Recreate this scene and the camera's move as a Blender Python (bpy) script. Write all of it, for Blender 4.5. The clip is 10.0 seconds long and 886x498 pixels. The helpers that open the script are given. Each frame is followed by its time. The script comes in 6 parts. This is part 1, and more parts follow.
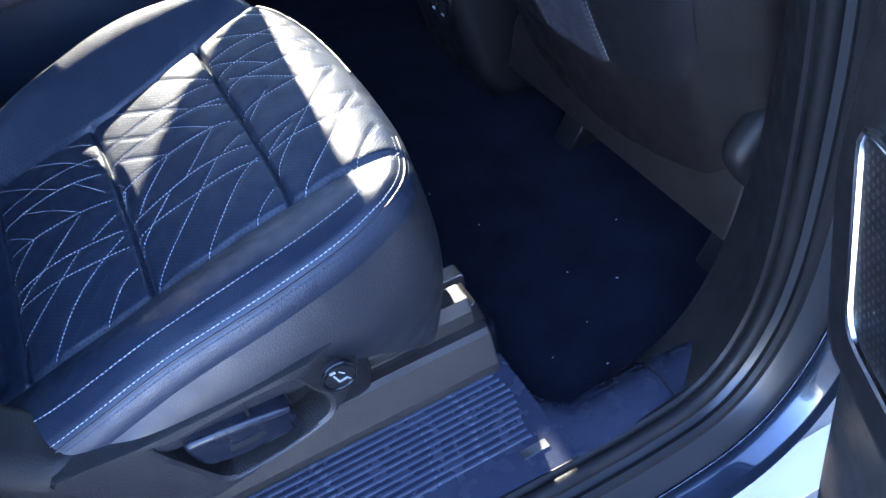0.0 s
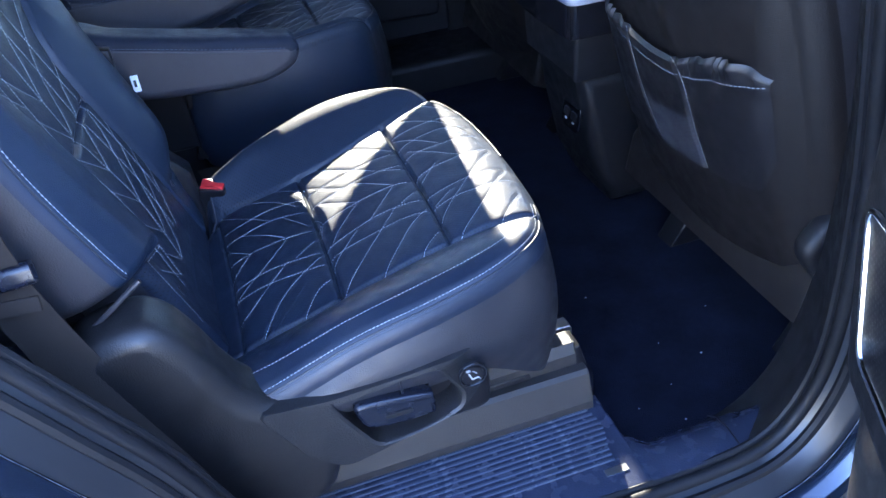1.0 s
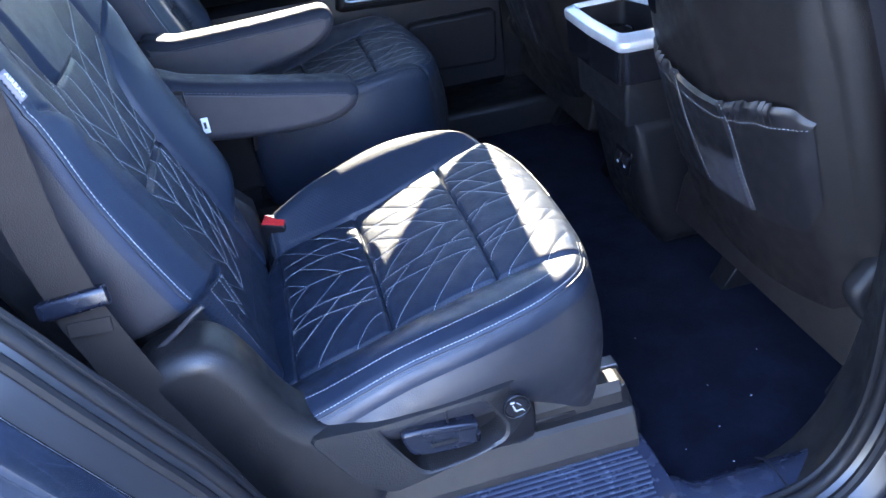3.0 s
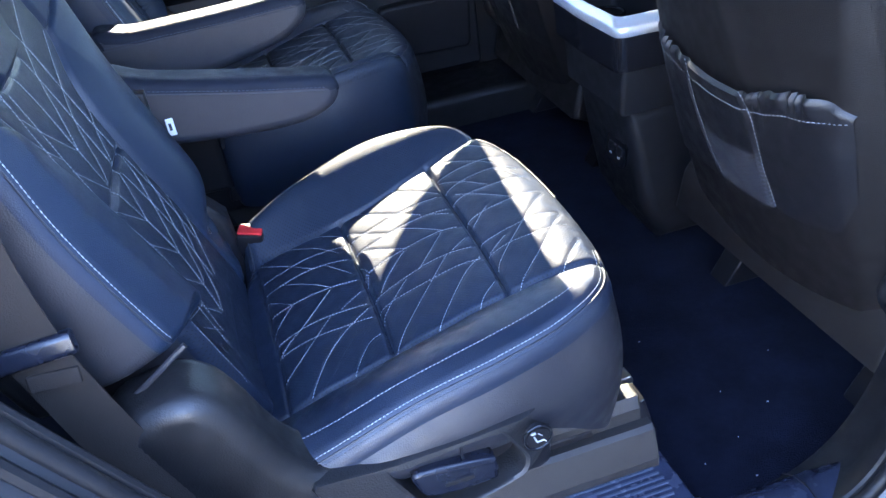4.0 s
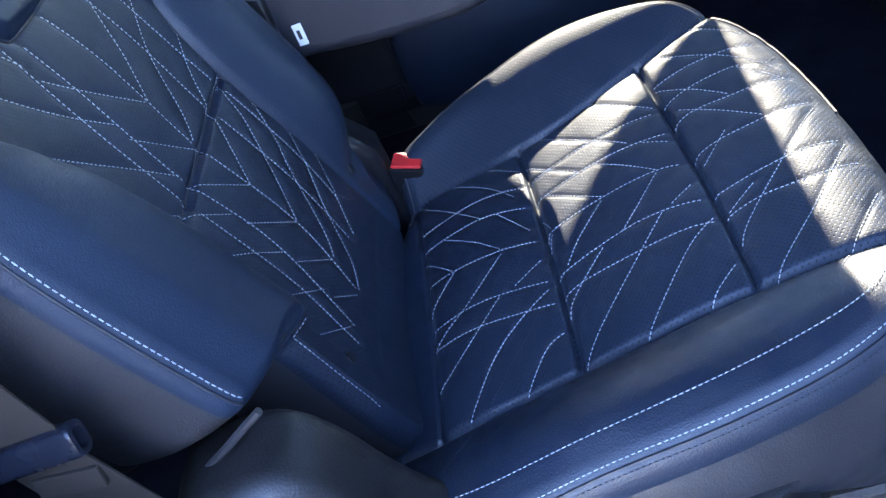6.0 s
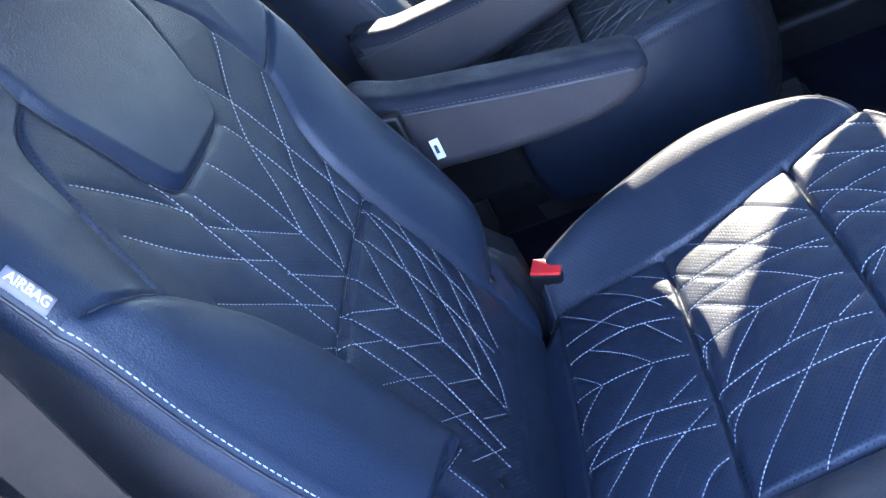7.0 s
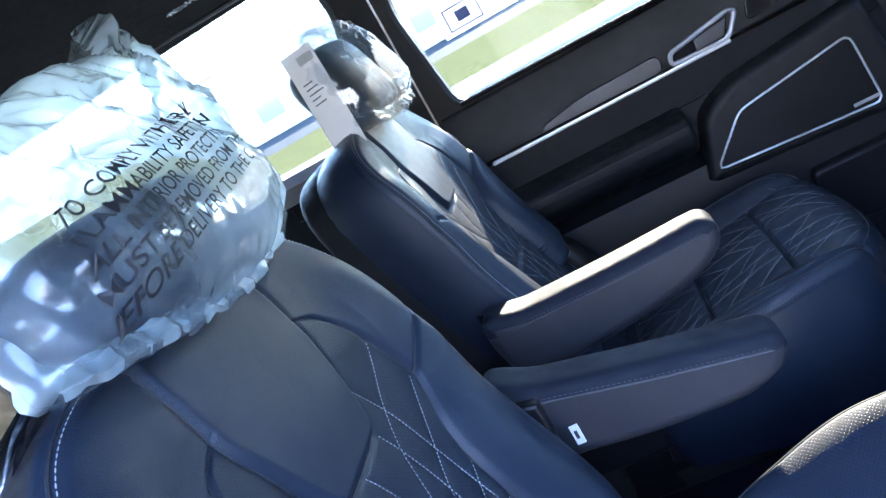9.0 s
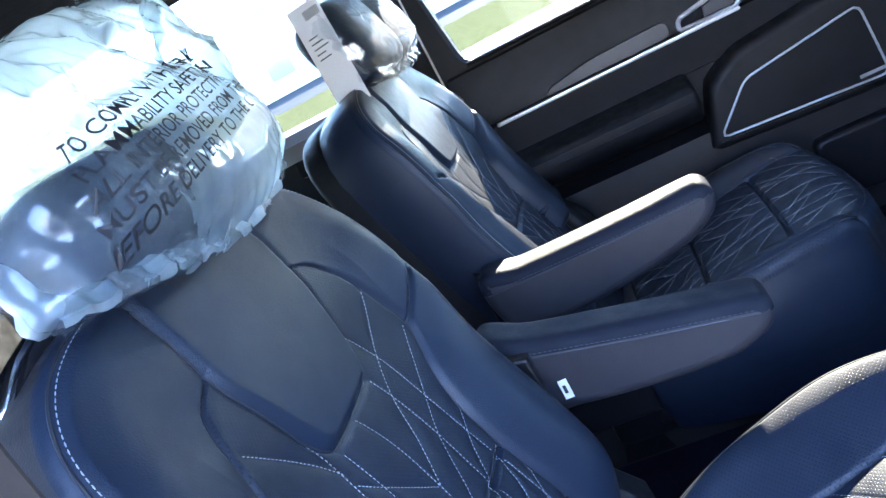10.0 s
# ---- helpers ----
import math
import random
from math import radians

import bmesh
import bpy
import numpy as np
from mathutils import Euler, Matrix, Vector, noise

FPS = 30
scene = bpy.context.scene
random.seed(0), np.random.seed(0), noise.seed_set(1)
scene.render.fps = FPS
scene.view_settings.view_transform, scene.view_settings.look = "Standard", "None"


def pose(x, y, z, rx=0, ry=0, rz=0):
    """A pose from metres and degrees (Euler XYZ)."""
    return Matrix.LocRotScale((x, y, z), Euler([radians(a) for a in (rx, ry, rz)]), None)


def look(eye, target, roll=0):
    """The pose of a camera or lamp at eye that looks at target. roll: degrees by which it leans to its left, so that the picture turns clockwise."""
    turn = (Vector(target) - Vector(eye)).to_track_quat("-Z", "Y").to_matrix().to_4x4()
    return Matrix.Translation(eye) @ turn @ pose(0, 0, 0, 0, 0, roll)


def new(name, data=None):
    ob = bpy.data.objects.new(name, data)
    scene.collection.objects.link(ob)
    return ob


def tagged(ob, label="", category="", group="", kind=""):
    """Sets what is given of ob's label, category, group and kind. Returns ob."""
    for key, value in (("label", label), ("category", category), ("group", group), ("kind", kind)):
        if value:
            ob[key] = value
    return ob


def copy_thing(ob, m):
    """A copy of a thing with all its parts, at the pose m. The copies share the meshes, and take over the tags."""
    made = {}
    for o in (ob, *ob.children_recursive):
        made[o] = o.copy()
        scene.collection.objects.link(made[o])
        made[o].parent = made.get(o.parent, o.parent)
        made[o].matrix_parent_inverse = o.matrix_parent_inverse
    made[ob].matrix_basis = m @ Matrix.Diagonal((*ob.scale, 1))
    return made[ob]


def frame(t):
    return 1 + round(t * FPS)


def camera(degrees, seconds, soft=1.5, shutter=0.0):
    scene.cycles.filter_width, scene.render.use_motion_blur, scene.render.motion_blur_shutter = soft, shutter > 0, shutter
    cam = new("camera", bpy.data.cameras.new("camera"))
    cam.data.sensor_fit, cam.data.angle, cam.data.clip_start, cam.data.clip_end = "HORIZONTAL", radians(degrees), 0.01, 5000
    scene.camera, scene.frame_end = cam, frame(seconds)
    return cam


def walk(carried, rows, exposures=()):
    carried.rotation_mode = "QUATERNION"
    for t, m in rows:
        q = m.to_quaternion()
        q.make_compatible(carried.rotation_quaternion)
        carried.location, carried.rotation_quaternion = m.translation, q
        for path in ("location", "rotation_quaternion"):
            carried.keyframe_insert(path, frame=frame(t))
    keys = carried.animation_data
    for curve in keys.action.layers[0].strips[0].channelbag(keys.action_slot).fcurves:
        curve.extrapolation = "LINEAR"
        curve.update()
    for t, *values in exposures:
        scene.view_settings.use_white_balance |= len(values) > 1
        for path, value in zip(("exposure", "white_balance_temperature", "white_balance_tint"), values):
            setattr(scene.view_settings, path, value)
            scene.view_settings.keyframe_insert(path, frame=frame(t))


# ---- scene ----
cam = camera(56.6, 10.0)
PATH = [
    (0, (0.051, -0.777, 0.841), (0.588, 0.572, -0.534), -9.0),
    (0.5, (-0.051, -0.892, 0.906), (0.367, 0.597, -0.362), -8.6),
    (1, (-0.069, -0.98, 0.941), (0.338, 0.607, -0.206), -6.8),
    (1.5, (-0.057, -1.035, 0.948), (0.32, 0.639, -0.08), -7.3),
    (2, (-0.057, -1.059, 0.952), (0.251, 0.643, -0.052), -8.0),
    (2.2, (-0.06, -1.054, 0.954), (0.228, 0.646, -0.058), -8.3),
    (3.5, (-0.075, -0.977, 0.945), (0.259, 0.687, -0.114), -8.2),
    (4, (-0.094, -0.9, 0.933), (0.292, 0.732, -0.156), -8.1),
    (4.5, (-0.049, -0.782, 0.891), (0.285, 0.84, -0.23), -9.2),
    (4.7, (-0.011, -0.709, 0.88), (0.161, 0.892, -0.305), -13.2),
    (5, (0.008, -0.652, 0.849), (0.018, 0.924, -0.381), -16.2),
    (5.2, (0.013, -0.635, 0.84), (-0.056, 0.917, -0.42), -18.0),
    (6.3, (0.011, -0.59, 0.849), (-0.294, 0.934, -0.41), -24.4),
    (6.5, (0.013, -0.582, 0.852), (-0.329, 0.951, -0.387), -25.4),
    (7, (0.001, -0.569, 0.883), (-0.47, 1.073, -0.157), -28.6),
    (7.2, (-0.004, -0.569, 0.898), (-0.561, 1.119, -0.017), -30.2),
    (7.5, (0.004, -0.568, 0.921), (-0.712, 1.156, 0.204), -33.9),
    (7.7, (-0.002, -0.569, 0.93), (-0.741, 1.181, 0.304), -35.0),
    (8, (0.011, -0.571, 0.947), (-0.787, 1.191, 0.438), -36.1),
    (8.5, (0.013, -0.568, 0.959), (-0.718, 1.238, 0.507), -34.8),
    (9, (0.001, -0.561, 0.959), (-0.488, 1.319, 0.484), -30.3),
    (9.5, (-0.005, -0.56, 0.96), (-0.445, 1.353, 0.576), -28.9),
    (10, (0.011, -0.58, 0.948), (-0.528, 1.269, 0.409), -29.0),
]
EXPOSURE, KELVIN, TINT = 4.6, 6100, 25
walk(cam, [(t, look(eye, target, roll)) for t, eye, target, roll in PATH], [(t, EXPOSURE + e, KELVIN + (200 if t >= 7.9 else 350 if 1.5 < t < 4.3 or 6.1 < t < 7.1 else 0), TINT) for t, e in ((0, 0.12), (1.0, 0.12), (1.6, 0.0), (2.0, 0.5), (2.2, 0.5), (3.5, 0.5), (4.2, 0.35), (4.6, -0.2), (5.0, -0.75), (5.2, -0.7), (6.2, 0.4), (6.5, 0.7), (7.0, 0.75), (8.0, 0.3), (9.2, 0.2), (10, 0.3))])

# ---- light ----
SUN = Vector((0.12, 1.0, 0.44)).normalized()
world = bpy.data.worlds.new("sky")
scene.world = world
world.use_nodes = True
wn = world.node_tree.nodes
sky = wn.new("ShaderNodeTexSky")
sky.sky_type = "NISHITA"
sky.sun_disc = False
sky.ozone_density, sky.dust_density = 3.0, 0.0
sky.sun_elevation = math.asin(SUN.z)
sky.sun_rotation = math.atan2(SUN.x, SUN.y)
world.node_tree.links.new(sky.outputs[0], wn["Background"].inputs[0])
wn["Background"].inputs[1].default_value = 0.15
sun = new("sun", bpy.data.lights.new("sun", "SUN"))
sun.data.energy, sun.data.angle, sun.data.color = 1.35, radians(0.5), (0.91, 0.91, 0.68)
sun.matrix_world = look((0, 0, 5), Vector((0, 0, 5)) - SUN)

# ---- materials ----
def material(name, base, rough=0.5, metal=0.0, vary=0.25, scale=6.0, grain=0.0, grain_scale=900.0, spec=0.5, coat=0.0, wear=0.12):
    """A surface with colour variation at two scales, uneven gloss and fine relief."""
    m = bpy.data.materials.new(name)
    m.use_nodes = True
    nt = m.node_tree
    b = nt.nodes["Principled BSDF"]
    tc = nt.nodes.new("ShaderNodeTexCoord")
    big = nt.nodes.new("ShaderNodeTexNoise")
    big.inputs["Scale"].default_value, big.inputs["Detail"].default_value = scale, 5
    nt.links.new(tc.outputs["Object"], big.inputs["Vector"])
    ramp = nt.nodes.new("ShaderNodeMapRange")
    ramp.inputs[1].default_value, ramp.inputs[2].default_value = 0.3, 0.7
    ramp.inputs[3].default_value, ramp.inputs[4].default_value = 1 - vary, 1 + vary
    nt.links.new(big.outputs[0], ramp.inputs[0])
    mul = nt.nodes.new("ShaderNodeMix")
    mul.data_type, mul.blend_type = "RGBA", "MULTIPLY"
    mul.inputs[0].default_value = 1.0
    mul.inputs[6].default_value = (*base, 1)
    nt.links.new(ramp.outputs[0], mul.inputs[7])
    nt.links.new(mul.outputs[2], b.inputs["Base Color"])
    rr = nt.nodes.new("ShaderNodeMapRange")
    rr.inputs[1].default_value, rr.inputs[2].default_value = 0.3, 0.7
    rr.inputs[3].default_value, rr.inputs[4].default_value = max(0.02, rough - wear), min(1.0, rough + wear)
    mid = nt.nodes.new("ShaderNodeTexNoise")
    mid.inputs["Scale"].default_value, mid.inputs["Detail"].default_value = scale * 7, 4
    nt.links.new(tc.outputs["Object"], mid.inputs["Vector"])
    nt.links.new(mid.outputs[0], rr.inputs[0])
    nt.links.new(rr.outputs[0], b.inputs["Roughness"])
    b.inputs["Metallic"].default_value = metal
    b.inputs["Specular IOR Level"].default_value = spec
    b.inputs["Coat Weight"].default_value = coat
    if grain:
        fine = nt.nodes.new("ShaderNodeTexVoronoi")
        fine.inputs["Scale"].default_value = grain_scale
        nt.links.new(tc.outputs["Object"], fine.inputs["Vector"])
        bump = nt.nodes.new("ShaderNodeBump")
        bump.inputs["Strength"].default_value, bump.inputs["Distance"].default_value = grain, 0.0008
        nt.links.new(fine.outputs["Distance"], bump.inputs["Height"])
        nt.links.new(bump.outputs[0], b.inputs["Normal"])
    return m


def perforate(m, step=0.0027, radius=0.17, axes=(0, 1)):
    """Rows of small punched holes, as darker dimples."""
    nt = m.node_tree
    b = nt.nodes["Principled BSDF"]
    tc = next(n for n in nt.nodes if n.bl_idname == "ShaderNodeTexCoord")
    sep = nt.nodes.new("ShaderNodeSeparateXYZ")
    nt.links.new(tc.outputs["Object"], sep.inputs[0])

    def math_node(op, a, bb=None):
        n = nt.nodes.new("ShaderNodeMath")
        n.operation = op
        for k, v in enumerate((a, bb)):
            if v is None:
                continue
            if isinstance(v, (int, float)):
                n.inputs[k].default_value = v
            else:
                nt.links.new(v, n.inputs[k])
        return n.outputs[0]

    u = math_node("DIVIDE", sep.outputs[axes[0]], step)
    v = math_node("DIVIDE", sep.outputs[axes[1]], step)
    p, q = math_node("ADD", u, v), math_node("SUBTRACT", u, v)
    cells = [math_node("SUBTRACT", math_node("FRACT", math_node("MULTIPLY", w, 0.5)), 0.5) for w in (p, q)]
    d = math_node("SQRT", math_node("ADD", math_node("POWER", cells[0], 2), math_node("POWER", cells[1], 2)))
    hole = nt.nodes.new("ShaderNodeMapRange")
    hole.interpolation_type = "SMOOTHSTEP"
    hole.inputs[1].default_value, hole.inputs[2].default_value = radius * 0.6, radius * 1.5
    nt.links.new(d, hole.inputs[0])
    old = b.inputs["Base Color"].links[0].from_socket
    mix = nt.nodes.new("ShaderNodeMix")
    mix.data_type, mix.blend_type = "RGBA", "MULTIPLY"
    mix.inputs[0].default_value = 0.8
    nt.links.new(old, mix.inputs[6])
    nt.links.new(hole.outputs[0], mix.inputs[7])
    nt.links.new(mix.outputs[2], b.inputs["Base Color"])
    bump = nt.nodes.new("ShaderNodeBump")
    bump.inputs["Strength"].default_value, bump.inputs["Distance"].default_value = 0.35, 0.001
    nt.links.new(hole.outputs[0], bump.inputs["Height"])
    if b.inputs["Normal"].links:
        nt.links.new(b.inputs["Normal"].links[0].from_socket, bump.inputs["Normal"])
    nt.links.new(bump.outputs[0], b.inputs["Normal"])
    return m


LEATHER = material("navy leather", (0.0095, 0.0165, 0.031), 0.42, vary=0.12, grain=0.25, grain_scale=700)
PERFO = perforate(material("perforated navy leather", (0.013, 0.021, 0.037), 0.5, vary=0.12, grain=0.1, grain_scale=700, spec=0.35))
PERFO_BACK = perforate(material("perforated back leather", (0.0100, 0.0172, 0.033), 0.47, vary=0.1, grain=0.2, grain_scale=700, spec=0.38, wear=0.05), axes=(1, 2))
BACK_LEATHER = material("navy back leather", (0.0105, 0.0195, 0.037), 0.44, vary=0.08, grain=0.25, grain_scale=700, spec=0.36, wear=0.04)
SIDE = material("smooth side leather", (0.0265, 0.0250, 0.0285), 0.45, vary=0.12, grain=0.25, grain_scale=600)
ARM_SIDE = material("smooth armrest leather", (0.021, 0.0215, 0.0275), 0.45, vary=0.12, grain=0.25, grain_scale=600)
CUSHION_SIDE = material("smooth cushion side leather", (0.0195, 0.0198, 0.0245), 0.45, vary=0.12, grain=0.25, grain_scale=600)
THREAD = material("pale thread", (0.40, 0.42, 0.44), 0.7, vary=0.15, scale=200)
THREAD_DARK = material("grey thread", (0.035, 0.045, 0.07), 0.7, vary=0.15, scale=200)
PIPING = material("dark piping", (0.02, 0.022, 0.03), 0.5, vary=0.15)
PLASTIC = material("dark grained plastic", (0.0085, 0.0084, 0.0098), 0.5, vary=0.15, grain=0.35, grain_scale=900, spec=0.35)
PLASTIC_GREY = material("grey-brown grained plastic", (0.0215, 0.0200, 0.0200), 0.46, vary=0.12, grain=0.4, grain_scale=900)
PLATE = material("satin black plate", (0.026, 0.032, 0.055), 0.24, vary=0.15, grain=0.15, grain_scale=400)
# paler than the plate, to put the sky's glint on the rib edges
RIB = material("polished blue-black ribs paled for sky glints", (0.055, 0.068, 0.10), 0.2, vary=0.1)
BLACK = material("black plastic", (0.009, 0.009, 0.011), 0.4, vary=0.2, spec=0.3)
LEVER = material("satin navy-black plastic", (0.008, 0.0095, 0.016), 0.24, vary=0.1)
GLOSS = material("gloss black", (0.008, 0.008, 0.01), 0.12, vary=0.1, wear=0.05)
CARPET = material("black carpet", (0.0080, 0.0098, 0.0195), 0.95, vary=0.35, scale=14, grain=0.9, grain_scale=420, spec=0.1)
CHROME = material("satin chrome", (0.75, 0.76, 0.78), 0.18, 1.0, vary=0.05, wear=0.06)
STEEL = material("dull steel", (0.4, 0.4, 0.41), 0.4, 1.0, vary=0.15)
PAINT = material("blue metallic paint", (0.021, 0.033, 0.057), 0.26, 0.7, vary=0.04, coat=1.0, wear=0.01)
RUBBER = material("black rubber", (0.009, 0.009, 0.0105), 0.5, vary=0.2, grain=0.2, grain_scale=300, spec=0.25)
RED = material("red plastic", (0.7, 0.03, 0.03), 0.4, vary=0.06)
WHITE = material("white paper", (0.8, 0.8, 0.78), 0.7, vary=0.05)
INK = material("black ink", (0.012, 0.012, 0.015), 0.5, vary=0.05)
INK_BLUE = material("blue ink", (0.12, 0.2, 0.5), 0.6, vary=0.05)
WEB = material("grey belt webbing", (0.025, 0.0205, 0.0180), 0.8, vary=0.1, grain=0.25, grain_scale=800, spec=0.12)
RECLINE = material("satin black recliner plastic", (0.0095, 0.0088, 0.0095), 0.5, vary=0.1, grain=0.25, grain_scale=500)
SHELL = material("brown-black grained seat shell", (0.0098, 0.0079, 0.0078), 0.45, vary=0.1, grain=0.45, grain_scale=800, spec=0.36)
NET = material("grey elastic net", (0.10, 0.10, 0.12), 0.7, vary=0.1)
SHIELD = material("black grained shield plastic", (0.0140, 0.0136, 0.0146), 0.46, vary=0.1, grain=0.5, grain_scale=450)
FLANGE = material("grey painted flange", (0.034, 0.036, 0.041), 0.3, 0.45, vary=0.03, wear=0.01)
POCKET = material("dark pocket leather", (0.0098, 0.0090, 0.0105), 0.42, vary=0.12, grain=0.3, grain_scale=600)
DOOR_DARK = material("black door leather", (0.0062, 0.0070, 0.0095), 0.5, vary=0.12, grain=0.3, grain_scale=600, spec=0.35)
INLAY = material("satin dark grey inlay", (0.075, 0.075, 0.08), 0.38, 0.6, vary=0.05, wear=0.04)
SILVER = material("satin silver trim", (0.66, 0.69, 0.72), 0.35, 0.55, vary=0.03, wear=0.03)
LINER = material("dark woven headliner", (0.022, 0.021, 0.020), 0.95, vary=0.15, scale=12, grain=0.4, grain_scale=500, spec=0.1)
BODY_IN = material("light grey trim", (0.35, 0.35, 0.35), 0.6, vary=0.1)
ASPHALT = material("asphalt", (0.20, 0.185, 0.165), 0.9, vary=0.25, scale=3, grain=1.0, grain_scale=160, spec=0.0)
# darker, bluer copy of the asphalt, with the road's shade in its colour
ROAD = material("road asphalt darkened for shade", (0.045, 0.050, 0.060), 0.9, vary=0.2, scale=2, grain=0.6, grain_scale=120, spec=0.1)
PRINT = material("faint brown print", (0.46, 0.42, 0.38), 0.7, vary=0.1)
GRASS = material("dry grass", (0.15, 0.135, 0.058), 0.95, vary=0.45, scale=9, grain=1.0, grain_scale=120, spec=0.0)
STUCCO = material("pale stucco", (0.72, 0.70, 0.66), 0.9, vary=0.08, scale=2)
CONCRETE = material("weathered grey concrete", (0.42, 0.41, 0.39), 0.9, vary=0.15, scale=1.5)
LEAF = material("leaf", (0.07, 0.11, 0.03), 0.7, vary=0.4, scale=3)
BARK = material("bark", (0.12, 0.09, 0.06), 0.9, vary=0.3)


def clear(name, tint, rough, body, gloss=0.5, glow_bands=(), least=0.04, chalk=0.22):
    """Thin film: mostly see-through, with a skin of gloss and a little milk."""
    m = bpy.data.materials.new(name)
    m.use_nodes = True
    nt = m.node_tree
    nt.nodes.remove(nt.nodes["Principled BSDF"])
    out = nt.nodes["Material Output"]
    tr = nt.nodes.new("ShaderNodeBsdfTransparent")
    tr.inputs[0].default_value = (*tint, 1)
    spread = nt.nodes.new("ShaderNodeBsdfRefraction")
    spread.inputs[0].default_value = (0.90, 0.975, 1.0, 1)
    spread.inputs["Roughness"].default_value, spread.inputs["IOR"].default_value = 0.75, 1.08
    soft = nt.nodes.new("ShaderNodeBsdfTranslucent")
    soft.inputs[0].default_value = (0.84, 0.95, 0.98, 1)
    milk = nt.nodes.new("ShaderNodeMixShader")
    milk.inputs[0].default_value = 0.3
    nt.links.new(spread.outputs[0], milk.inputs[1])
    nt.links.new(soft.outputs[0], milk.inputs[2])
    dif = nt.nodes.new("ShaderNodeBsdfDiffuse")
    dif.inputs[0].default_value = (0.60, 0.77, 0.83, 1)
    half = nt.nodes.new("ShaderNodeMixShader")
    half.inputs[0].default_value = chalk
    nt.links.new(milk.outputs[0], half.inputs[1])
    nt.links.new(dif.outputs[0], half.inputs[2])
    one = nt.nodes.new("ShaderNodeMixShader")
    if isinstance(body, tuple):
        tc = nt.nodes.new("ShaderNodeTexCoord")
        cloud = nt.nodes.new("ShaderNodeTexNoise")
        cloud.inputs["Scale"].default_value, cloud.inputs["Detail"].default_value, cloud.inputs["Distortion"].default_value = 11.0, 4.0, 1.2
        nt.links.new(tc.outputs["Object"], cloud.inputs["Vector"])
        amount = nt.nodes.new("ShaderNodeMapRange")
        amount.inputs[1].default_value, amount.inputs[2].default_value = 0.36, 0.66
        amount.inputs[3].default_value, amount.inputs[4].default_value = body
        nt.links.new(cloud.outputs[0], amount.inputs[0])
        nt.links.new(amount.outputs[0], one.inputs[0])
        # bands by place whiten the film, standing in for light glowing through it
        if glow_bands:
            sep = nt.nodes.new("ShaderNodeSeparateXYZ")
            nt.links.new(tc.outputs["Object"], sep.inputs[0])
            most = None
            for axis, lo, hi in glow_bands:
                near = nt.nodes.new("ShaderNodeMath")
                near.operation = "MULTIPLY_ADD"
                near.inputs[1].default_value = 0.06
                nt.links.new(cloud.outputs[0], near.inputs[0])
                nt.links.new(sep.outputs[axis], near.inputs[2])
                r = nt.nodes.new("ShaderNodeMapRange")
                r.interpolation_type = "SMOOTHSTEP"
                r.inputs[1].default_value, r.inputs[2].default_value = lo + 0.03, hi + 0.03
                r.inputs[3].default_value, r.inputs[4].default_value = 0.0, 0.55
                nt.links.new(near.outputs[0], r.inputs[0])
                if most is None:
                    most = r.outputs[0]
                else:
                    m2 = nt.nodes.new("ShaderNodeMath")
                    m2.operation = "MAXIMUM"
                    nt.links.new(most, m2.inputs[0])
                    nt.links.new(r.outputs[0], m2.inputs[1])
                    most = m2.outputs[0]
            total = nt.nodes.new("ShaderNodeMath")
            total.operation, total.use_clamp = "ADD", True
            nt.links.new(amount.outputs[0], total.inputs[0])
            nt.links.new(most, total.inputs[1])
            nt.links.new(total.outputs[0], one.inputs[0])
    else:
        one.inputs[0].default_value = body
    nt.links.new(tr.outputs[0], one.inputs[1])
    nt.links.new(half.outputs[0], one.inputs[2])
    gl = nt.nodes.new("ShaderNodeBsdfGlossy")
    gl.inputs["Roughness"].default_value = rough
    gl.inputs[0].default_value = (1, 1, 1, 1)
    fr = nt.nodes.new("ShaderNodeLayerWeight")
    fr.inputs[0].default_value = 0.5
    k = nt.nodes.new("ShaderNodeMapRange")
    k.inputs[1].default_value, k.inputs[2].default_value = 0.0, 1.0
    k.inputs[3].default_value, k.inputs[4].default_value = least, gloss
    cube = nt.nodes.new("ShaderNodeMath")
    cube.operation = "POWER"
    cube.inputs[1].default_value = 3.0
    nt.links.new(fr.outputs["Facing"], cube.inputs[0])
    nt.links.new(cube.outputs[0], k.inputs[0])
    two = nt.nodes.new("ShaderNodeMixShader")
    nt.links.new(k.outputs[0], two.inputs[0])
    nt.links.new(one.outputs[0], two.inputs[1])
    nt.links.new(gl.outputs[0], two.inputs[2])
    nt.links.new(two.outputs[0], out.inputs[0])
    return m


ARM_TOP = material("matt armrest leather", (0.013, 0.0165, 0.026), 0.6, vary=0.12, grain=0.4, grain_scale=700, spec=0.12)
# pale blue base stands in for the sky reflected in the building's panes
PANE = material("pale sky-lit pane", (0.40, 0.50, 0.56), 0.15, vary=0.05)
LABEL = material("grey woven label", (0.22, 0.21, 0.25), 0.7, vary=0.08)
# three bands whiten the bag's top and sides as if light came through
FILM = clear("milky plastic film", (0.93, 0.98, 1.0), 0.07, (0.06, 0.26), 0.75, ((2, 0.955, 1.02), (1, -0.13, 0.02), (1, -0.185, -0.235)), 0.06, 0.45)
FILM_HEM = clear("gathered plastic film", (0.95, 0.97, 0.99), 0.12, (0.15, 0.6), 0.7, (), 0.08, 0.55)

